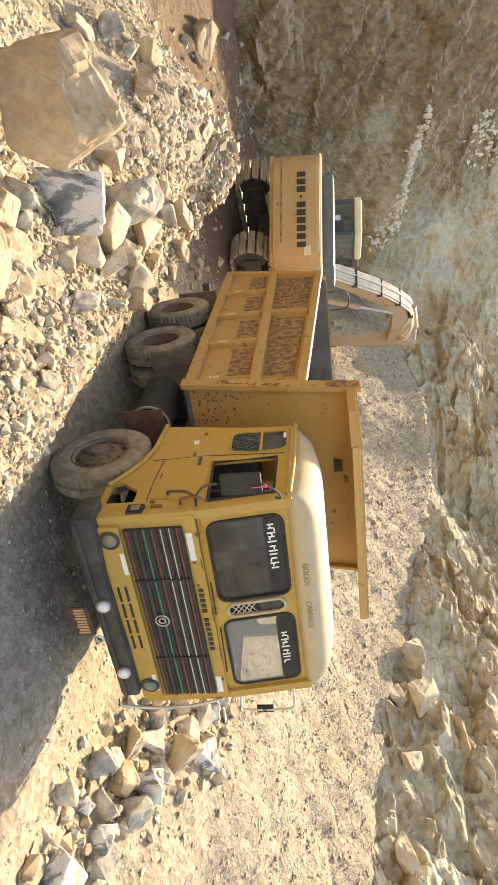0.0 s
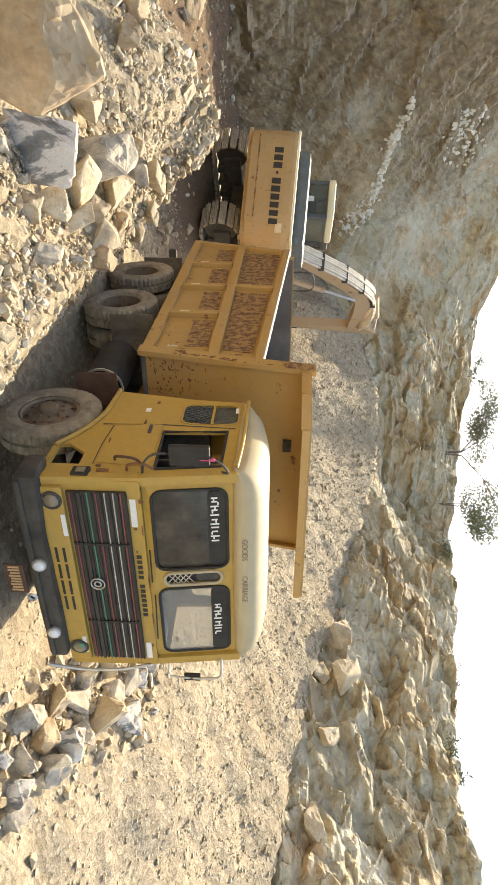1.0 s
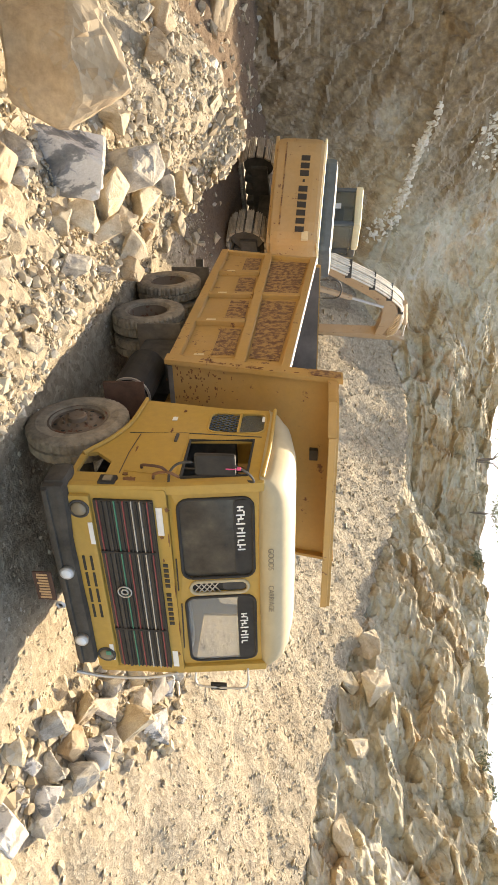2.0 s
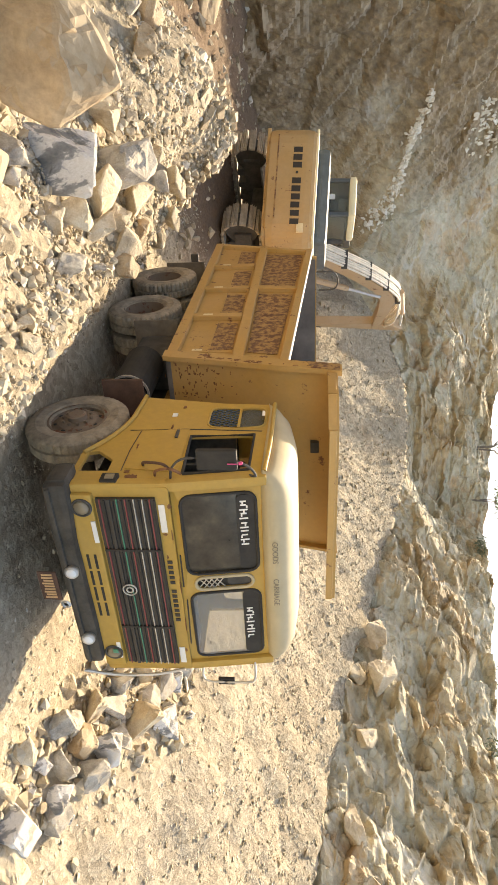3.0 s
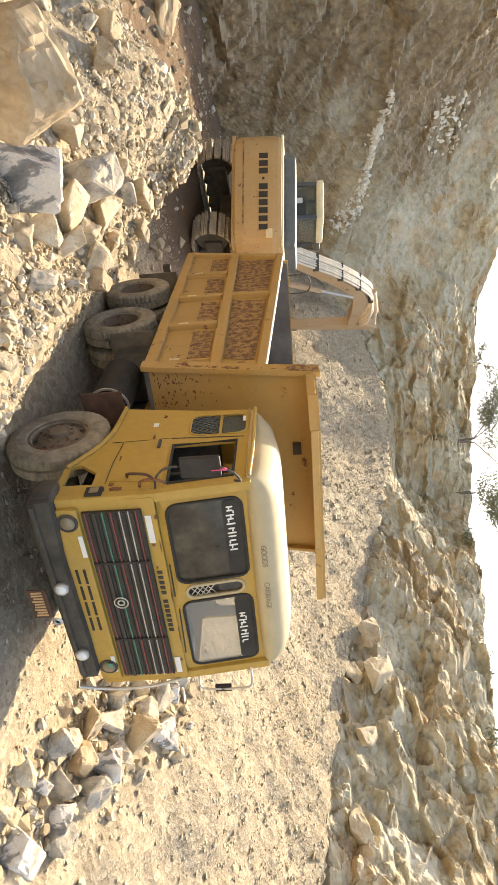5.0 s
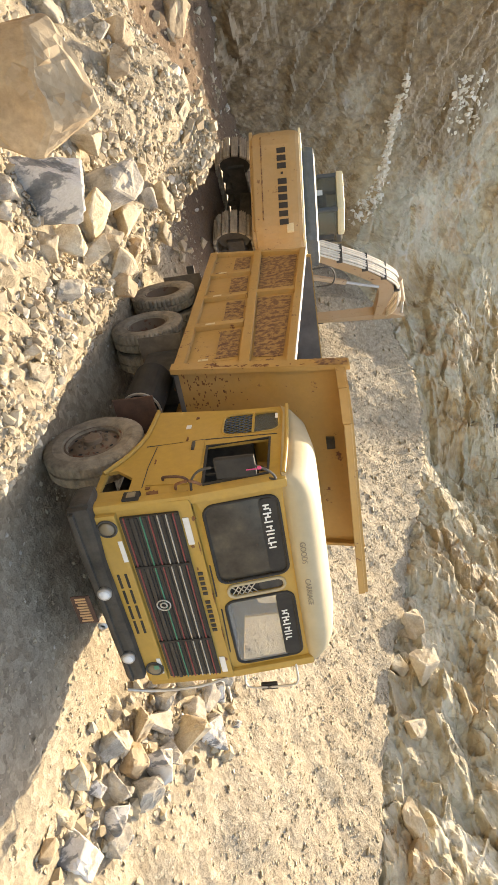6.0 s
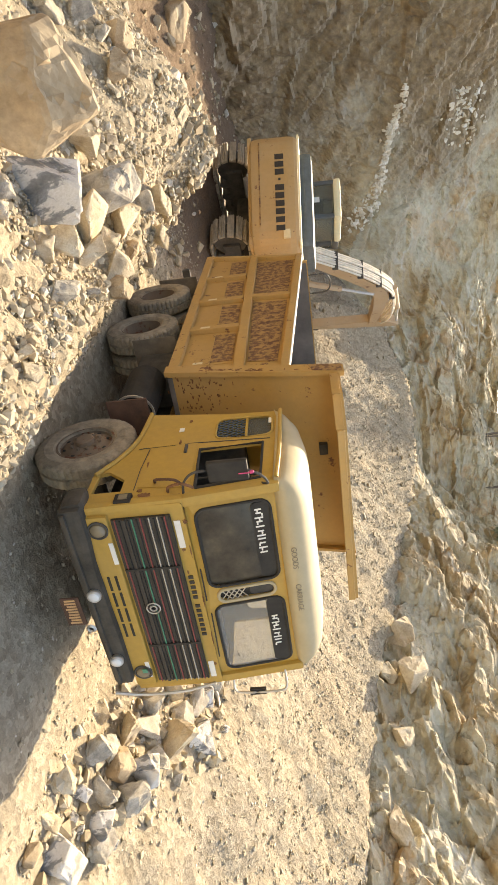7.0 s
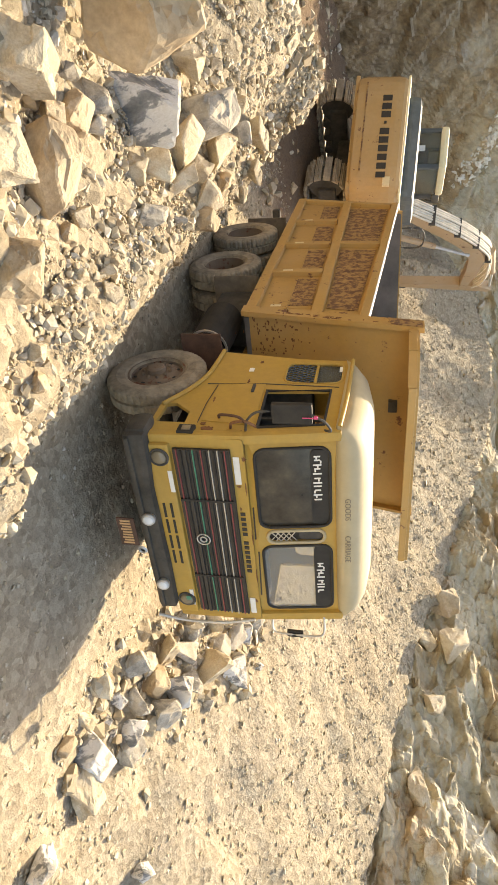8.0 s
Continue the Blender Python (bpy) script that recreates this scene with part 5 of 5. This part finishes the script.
LEFT_A = [(-3.07, 2.46, 0.56, 0.42, "T"), (-3.24, 3.92, 0.38, 0.32, "T"), (-3.16, 4.48, 0.35, 0.28, "T"), (-2.74, 4.92, 0.44, 0.38, "T"), (-2.74, 3.48, 0.62, 0.46, "T"), (-2.80, 4.47, 0.45, 0.34, "G"),
          (-2.27, 4.95, 0.34, 0.28, "T"), (-2.36, 5.45, 0.42, 0.40, "T"), (-3.10, 1.09, 0.28, 0.20, "T"), (-3.04, 1.50, 0.32, 0.30, "T"), (-2.70, 2.22, 0.38, 0.34, "T"), (-2.76, 2.62, 0.34, 0.27, "T"),
          (-2.49, 2.68, 0.36, 0.30, "T"), (-2.41, 3.62, 0.27, 0.25, "B")]
LEFT_B = [(-2.27, 2.58, 0.31, 0.28, "B"), (-2.76, 1.0, 0.33, 0.24, "G"), (-3.38, 2.52, 0.25, 0.22, "T"), (-3.73, 3.15, 0.34, 0.40, "T"), (-3.72, 0.36, 0.26, 0.25, "G"), (-3.55, 0.38, 0.22, 0.21, "G"),
          (-3.68, -0.30, 0.21, 0.20, "T"), (-3.65, 0.02, 0.30, 0.22, "B"), (-3.94, -0.36, 0.40, 0.2, "B"), (-3.06, -0.10, 0.19, 0.14, "T"), (-2.98, -0.35, 0.17, 0.14, "B"), (-2.50, -0.14, 0.17, 0.16, "T"),
          (-2.55, -1.25, 0.15, 0.14, "T"), (-2.40, -1.33, 0.15, 0.14, "B"), (-2.82, 0.36, 0.14, 0.12, "B"), (-2.64, 0.06, 0.13, 0.13, "T"), (-1.95, 5.1, 0.34, 0.34, "T"), (-2.72, -0.4, 0.14, 0.1, "T")]
LEFT_C = [(-4.72, 5.15, 0.42, 0.34, "B"), (-4.38, 4.55, 0.36, 0.34, "B"), (-4.30, 3.44, 0.36, 0.34, "B"), (-4.75, 4.8, 0.24, 0.22, "G"), (-4.40, 2.46, 0.42, 0.32, "T"), (-4.18, 2.88, 0.2, 0.2, "T"),
          (-4.13, 4.02, 0.18, 0.18, "T"), (-3.80, 3.40, 0.25, 0.28, "T"), (-4.97, 4.0, 0.38, 0.34, "G"), (-5.02, 4.6, 0.32, 0.35, "G"), (-4.68, 3.04, 0.24, 0.24, "T"), (-3.69, 6.1, 0.32, 0.22, "T"),
          (-3.63, 4.05, 0.18, 0.18, "T"), (-5.16, 11.7, 0.85, 0.6, "B"), (-4.47, 5.12, 0.2, 0.18, "G"), (-2.9, 7.4, 0.3, 0.26, "T"), (-2.6, 7.2, 0.24, 0.22, "T")]
RIGHT_A = [(4.0, 2.08, 0.40, 0.34, "W"), (3.74, 1.76, 0.40, 0.36, "G"), (3.14, 1.56, 0.40, 0.38, "T"), (2.75, 1.02, 0.34, 0.30, "G"), (2.80, 0.74, 0.44, 0.34, "G"), (2.5, 0.46, 0.42, 0.34, "T"), (2.3, 0.12, 0.34, 0.26, "G"),
           (2.06, -0.1, 0.40, 0.34, "G"), (2.78, 0.10, 0.40, 0.44, "W"), (2.5, 0.02, 0.40, 0.30, "B"), (2.36, -0.36, 0.32, 0.32, "G"), (3.32, 0.86, 0.52, 0.62, "T"), (3.9, 1.28, 0.48, 0.46, "W")]
RIGHT_B = [(2.74, -0.24, 0.38, 0.40, "G"), (2.46, -0.66, 0.34, 0.30, "W"), (2.56, -0.84, 0.32, 0.30, "G"), (1.92, -1.24, 0.54, 0.36, "W"), (2.02, -1.56, 0.58, 0.28, "T"), (1.40, -1.5, 0.22, 0.17, "B"), (1.59, -1.05, 0.26, 0.2, "T"),
           (3.74, -1.55, 0.29, 0.24, "W"), (1.57, -0.72, 0.26, 0.22, "T"), (4.17, 2.5, 0.40, 0.34, "G"), (1.80, -2.35, 0.46, 0.22, "W"), (2.65, 1.25, 0.30, 0.28, "T"), (2.02, 0.42, 0.26, 0.22, "T"), (-0.97, -1.08, 0.22, 0.16, "T"), (3.5, 1.35, 0.36, 0.34, "G"), (3.1, 0.45, 0.32, 0.3, "G")]
for n, rows in enumerate((LEFT_A, LEFT_B, LEFT_C)):
    for i, (x, y, w, h, k) in enumerate(rows):
        boulder(x, y, w, h, k, 3 + i * 3 + n, TEXT[k].replace("large rounded ", ""), "boulders of the near rubble heap")
for n, rows in enumerate((RIGHT_A, RIGHT_B)):
    for i, (x, y, w, h, k) in enumerate(rows):
        boulder(x, y, w, h, k, 5 + i * 3 + n, TEXT[k].replace("large rounded ", "").replace("in the rubble heap", "in the heap beside the truck").replace("on the rubble heap", "in the heap beside the truck"), "boulders beside the truck")
# smaller blocks packed between the big ones
rng = random.Random(77)
placed = []
while len(placed) < 150:
    near = len(placed) < 95
    if near:
        x, y = rng.uniform(-4.9, -1.75), rng.uniform(-1.6, 7.4)
        if rng.random() > 0.3 + 0.7 * math.exp(-((y - 3.4) / 1.7) ** 2) * math.exp(-((x + 2.9) / 0.8) ** 2):
            continue
        group, tail = "boulders of the near rubble heap", "in the rubble heap"
    else:
        k = rng.uniform(0, 1)
        x, y = 1.75 + 2.4 * k + rng.gauss(0, 0.3), -1.3 + 3.6 * k + rng.gauss(0, 0.32)
        group, tail = "boulders beside the truck", "in the heap beside the truck"
    w = rng.uniform(0.08, 0.16) if near else rng.uniform(0.09, 0.21)
    if any((x - a) ** 2 + (y - c) ** 2 < (0.42 * (w + d)) ** 2 for a, c, d in placed) or (abs(x) < 1.75 and y > -1):
        continue
    placed.append((x, y, w))
    kind = rng.choice("TTTTBG" if near else "TGWGGT")
    word = {"T": "tan", "G": "grey", "W": "white-veined", "B": "brown"}[kind]
    boulder(x, y, w, w * rng.uniform(0.7, 1.0), kind, rng.randrange(1000), f"small broken {word} block {tail}", group, detail=2)
# blocks at the foot of the face
for i, (x, y, z, w, h) in enumerate(((9.3, 7.8, 4.4, 0.95, 0.65), (9.5, 6.6, 4.6, 1.05, 0.85), (9.35, 6.65, 4.05, 0.5, 0.45), (9.45, 2.3, 3.1, 0.8, 0.45), (9.6, 2.9, 3.7, 0.9, 0.5), (9.7, 1.9, 3.9, 0.8, 0.5), (9.4, 4.9, 4.1, 0.6, 0.5))):
    boulder(x, y, w, h, "T", 40 + i, "weathered tan block at the foot of the rock face", "blocks at the foot of the face", z=z - 0.3 * h, detail=3)


def scatter(name, label, count, place, sizes, material, seed, flat=0.8, lift=0.2, skew=2.2, shapes=8, corners=10):
    """Many loose stones in one mesh, laid on the ground."""
    rng = np.random.default_rng(seed)
    xy = place(rng, count)
    z = land(xy[:, 0], xy[:, 1])
    size = sizes[0] * (sizes[1] / sizes[0]) ** (rng.random(len(xy)) ** skew)
    V, F, start = [], [], 0
    for s in range(shapes):
        me = rock_mesh(100 + s, corners, 0, 5.0, 0.88)
        v = np.array([p.co for p in me.vertices])
        f = np.array([list(p.vertices) for p in me.polygons])
        bpy.data.meshes.remove(me)
        mine = np.arange(len(xy)) % shapes == s
        n = mine.sum()
        q = rng.normal(size=(n, 4))
        q /= np.linalg.norm(q, axis=1)[:, None]
        w, a, b, c = q.T
        turn = np.stack([1 - 2 * (b * b + c * c), 2 * (a * b - c * w), 2 * (a * c + b * w), 2 * (a * b + c * w), 1 - 2 * (a * a + c * c), 2 * (b * c - a * w), 2 * (a * c - b * w), 2 * (b * c + a * w), 1 - 2 * (a * a + b * b)], 1).reshape(n, 3, 3)
        shape = v[None] * rng.uniform(0.8, 1.2, (n, 1, 3))
        p = np.einsum("nij,nkj->nki", turn, shape) * size[mine][:, None, None]
        X, Y = p[:, :, 0] + xy[mine, 0][:, None], p[:, :, 1] + xy[mine, 1][:, None]
        Z = p[:, :, 2] * flat + (z[mine] + size[mine] * flat * lift)[:, None]
        V.append(np.stack([X, Y, Z], -1).reshape(-1, 3))
        F.append((f[None] + (np.arange(n) * len(v))[:, None, None] + start).reshape(-1, 3))
        start += n * len(v)
    V, F = np.concatenate(V), np.concatenate(F)
    me = bpy.data.meshes.new(name)
    me.vertices.add(len(V))
    me.vertices.foreach_set("co", V.astype(np.float32).ravel())
    me.loops.add(len(F) * 3)
    me.loops.foreach_set("vertex_index", F.astype(np.int32).ravel())
    me.polygons.add(len(F))
    me.polygons.foreach_set("loop_start", np.arange(0, len(F) * 3, 3, dtype=np.int32))
    me.update(calc_edges=True)
    me.shade_flat()
    me.materials.append(material)
    return tagged(new(name, me), label, "stones", kind="stuff")


def rubble_material():
    """Loose stones: each has its own tone."""
    m, nt, b = base("rubble_stones")
    own = nt.nodes.new("ShaderNodeNewGeometry").outputs["Random Per Island"]
    c = ramp(nt, own, [(0.0, (0.29, 0.225, 0.14)), (0.25, (0.38, 0.31, 0.205)), (0.6, (0.455, 0.385, 0.27)), (0.88, (0.42, 0.375, 0.29)), (1.0, (0.58, 0.53, 0.44))])
    f = tex(nt, "noise", 30, 5, 0.7, world_coord(nt))
    c = mix(nt, 0.5, c, ramp(nt, f.outputs["Fac"], [(0.3, (0.36, 0.35, 0.34)), (0.7, (0.66, 0.65, 0.64))]), "OVERLAY")
    nt.links.new(c, b.inputs["Base Color"])
    b.inputs["Roughness"].default_value = 0.95
    bump(nt, b, f.outputs["Fac"], 0.5, 0.02)
    return m


RUBBLE = rubble_material()


def in_area(x0, x1, y0, y1, keep):
    def place(rng, n):
        p = np.stack([rng.uniform(x0, x1, n), rng.uniform(y0, y1, n)], 1)
        return p[keep(p[:, 0], p[:, 1], rng.random(n))]
    return place


def clear(x, y):
    """Away from the trodden strip under the truck and in front of it."""
    return (np.abs(x) > 1.35) | (y > 7.8)


def slope_weight(x, y, r):
    return clear(x, y) & (r < np.clip(0.25 + 0.75 * (x - 1.5) / 6, 0.15, 1))


scatter("rubble", "coarse tan rubble of the near heap", 17000, in_area(-5.6, -1.5, -2.2, 8.6, lambda x, y, r: (r < np.clip(0.35 + (-1.6 - x) * 0.5, 0, 1))), (0.022, 0.11), RUBBLE, 1, 0.9, 0.22, 2.6, 10, 13)
scatter("gravel", "small crushed stone on the near heap", 34000, in_area(-5.8, -1.25, -3.5, 9.5, lambda x, y, r: x < -1.3), (0.014, 0.062), RUBBLE, 2, 0.8, 0.2)
scatter("gravel", "loose stone over the gravel slope", 60000, in_area(1.3, 9.2, -3.2, 20.5, slope_weight), (0.018, 0.08), RUBBLE, 3, 0.42, 0.1, 2.2)
scatter("rubble", "broken stone strewn down the slope", 2000, in_area(2.2, 9.3, -1.5, 20.8, lambda x, y, r: r < np.where(y > 9.5, 1, 0.3 * np.clip((x - 3) / 5, 0.05, 1))), (0.05, 0.2), RUBBLE, 4, 0.5, 0.1)
scatter("rubble", "tan rubble spilling from the heap towards the excavator", 1500, in_area(-4.2, -1.2, 6.2, 9.8, lambda x, y, r: x < -1.0 - 0.25 * (y - 6)), (0.05, 0.26), RUBBLE, 8)
scatter("gravel", "fine stone on the trodden floor", 12000, in_area(-1.5, 3.2, -3.6, 9.5, lambda x, y, r: r < 0.9), (0.012, 0.06), RUBBLE, 5, 0.6, 0.15, 2.6)
scatter("rubble", "small broken rock of the heap beside the truck", 800, in_area(1.5, 4.6, -1.8, 3.0, lambda x, y, r: np.abs((y + 1.0) - (x - 1.7) * 1.25) < 0.9 * (0.4 + r)), (0.08, 0.26), RUBBLE, 6)
scatter("rubble", "dark rubble round the excavator", 900, in_area(-5.5, 4.5, 8.2, 18.5, lambda x, y, r: np.hypot(x + 0.2, y - 12.35) > 2.3), (0.06, 0.3), RUBBLE, 7)


def ledge_stones():
    """Broken stone, pale for sunlit bits of the back face's ledge; two scars above."""
    # sunlight on the ledge is put into the stones' pale colour
    pale = rock_material("sunlit_scree", [(0.35, (0.46, 0.40, 0.30)), (0.5, (0.62, 0.56, 0.45)), (0.65, (0.72, 0.67, 0.57))], 3.0, dust=(0.62, 0.55, 0.43))
    rng = random.Random(41)
    bpy.context.view_layer.update()
    shapes = [rock_mesh(300 + k, 11, 0, 5.0, 0.85) for k in range(5)]
    V, F = [], []
    for i in range(430):
        if i < 300:                 # along the ledge, thicker towards its low end
            k = rng.random() ** 0.8
            x, spread = -2.9 + 4.7 * k, 0.05 + 0.34 * max(0, k - 0.6) / 0.4
            z = float(np.interp(x, [-2.7, -1.6, 0.1, 0.9, 1.8], [6.95, 6.5, 6.15, 5.85, 5.0])) + rng.gauss(0, spread)
        else:
            x, z = (rng.gauss(-1.5, 0.16), rng.gauss(6.5, 0.14)) if i < 340 else (rng.uniform(-2.3, -0.3), rng.gauss(9.6, 0.45))
        hit, place, normal, _ = quarry_wall.ray_cast(Vector((x, 9.0, z)), Vector((0, 1, 0)))
        if not hit:
            continue
        me = shapes[i % 5]
        size = rng.uniform(0.06, 0.2)
        m = Matrix.Translation(place) @ Euler([rng.uniform(0, 6.28) for _ in range(3)]).to_matrix().to_4x4() @ Matrix.Diagonal((size * 1.5, size, size * 0.8, 1))
        start = len(V)
        V += [tuple(m @ v.co) for v in me.vertices]
        F += [tuple(start + j for j in p.vertices) for p in me.polygons]
    for me in shapes:
        bpy.data.meshes.remove(me)
    me = bpy.data.meshes.new("scree")
    me.from_pydata(V, [], F)
    me.materials.append(pale)
    return tagged(new("scree", me), "broken stone along a ledge of the face, pale in place of sunlight", "stones", kind="stuff")


ledge_stones()


# ---------------------------------------------------------------- plants on the rim
def leaf_material(name, a, b_):
    m, nt, b = base(name)
    own = nt.nodes.new("ShaderNodeNewGeometry").outputs["Random Per Island"]
    nt.links.new(ramp(nt, own, [(0.0, a), (1.0, b_)]), b.inputs["Base Color"])
    b.inputs["Roughness"].default_value = 0.7
    return m


# grey-green lightened so that air haze is in the leaf colour
LEAF = leaf_material("hazy_leaf", (0.10, 0.12, 0.07), (0.20, 0.21, 0.13))
DRY = leaf_material("dry_grass", (0.20, 0.17, 0.09), (0.36, 0.31, 0.18))
BARK = plain("grey_bark", (0.16, 0.13, 0.10), 0.9, vary=0.3)


def rim_tree(x, y, z, height, spread, seed, leaves, label):
    rng = random.Random(seed)
    tree = root("thorn_tree", pose(x, y, z), label, "tree", "trees on the rim")
    trunk = None
    tips = []
    for k in range(3):
        a = rng.uniform(0, 6.28)
        pts = [Vector((0, 0, -0.4)), Vector((0.1 * math.cos(a), 0.1 * math.sin(a), height * 0.3)), Vector((0.25 * spread * math.cos(a), 0.25 * spread * math.sin(a), height * 0.62))]
        for p, q, r in zip(pts, pts[1:], (0.05, 0.035)):
            trunk = rod(p, q, r * height * 0.32, r * height * 0.22, 7, trunk)
        for j in range(6):
            b = a + rng.uniform(-1.2, 1.2)
            e = pts[2] + Vector((math.cos(b), math.sin(b), 0)) * spread * rng.uniform(0.2, 0.5) + Vector((0, 0, height * rng.uniform(0.05, 0.42)))
            trunk = rod(pts[2], e, 0.008 * height, 0.003 * height, 5, trunk)
            tips.append((pts[2], e))
    part("trunk", trunk, BARK, tree)
    V, F = [], []
    for _ in range(leaves):
        p, q = rng.choice(tips)
        c = p.lerp(q, rng.uniform(0.35, 1.2)) + Vector((rng.gauss(0, 0.13), rng.gauss(0, 0.13), rng.gauss(-0.05, 0.10))) * spread * 0.55
        d = Vector((rng.gauss(0, 1), rng.gauss(0, 1), rng.gauss(-0.6, 0.7))).normalized()
        s = d.cross(Vector((rng.random(), rng.random(), rng.random()))).normalized()
        L, W = rng.uniform(0.08, 0.2), rng.uniform(0.012, 0.03)
        i = len(V)
        V += [c, c + d * L * 0.5 + s * W, c + d * L, c + d * L * 0.5 - s * W]
        F.append((i, i + 1, i + 2, i + 3))
    me = bpy.data.meshes.new("crown")
    me.from_pydata(V, [], F)
    me.materials.append(LEAF)
    crown = new("crown", me)
    crown.parent = tree
    return tree


for i, (x, y, z, h, w, n) in enumerate(((10.8, 19.6, 9.75, 2.9, 4.4, 5600), (11.9, 17.4, 9.6, 1.7, 2.4, 1900), (12.2, 14.7, 8.4, 0.8, 1.0, 350), (12.3, 9.3, 7.6, 1.0, 0.9, 260), (12.1, 6.1, 7.0, 0.8, 0.8, 200), (8.8, 23.3, 11.2, 1.0, 1.3, 400))):
    rim_tree(x, y, z, h, w, 20 + i, n, "feathery grey-green thorn tree on the quarry rim" if h > 1.2 else "small thorny bush on the quarry rim")


def grass(count, seed):
    """Dry tufts along the top of the face."""
    rng = random.Random(seed)
    V, F = [], []
    for _ in range(count):
        k = rng.randrange(int(len(LINE) * 0.42), int(len(LINE) * 0.86))
        o = LINE[k, 4] * rng.uniform(0.85, 1.5)
        x, y = LINE[k, 0] + OUT[k, 0] * o, LINE[k, 1] + OUT[k, 1] * o
        z = LINE[k, 3] - 0.25
        for _ in range(14):
            a, lean, h = rng.uniform(0, 6.28), rng.uniform(0.05, 0.6), rng.uniform(0.15, 0.4)
            c = Vector((x + rng.gauss(0, 0.1), y + rng.gauss(0, 0.1), z))
            t = c + Vector((math.cos(a) * lean * h, math.sin(a) * lean * h, h))
            s = Vector((-math.sin(a), math.cos(a), 0)) * 0.005
            i = len(V)
            V += [c - s, c + s, t]
            F.append((i, i + 1, i + 2))
    me = bpy.data.meshes.new("dry_grass")
    me.from_pydata(V, [], F)
    me.materials.append(DRY)
    return tagged(new("dry_grass", me), "dry straw-coloured grass along the rim", "grass", kind="stuff")


grass(170, 3)
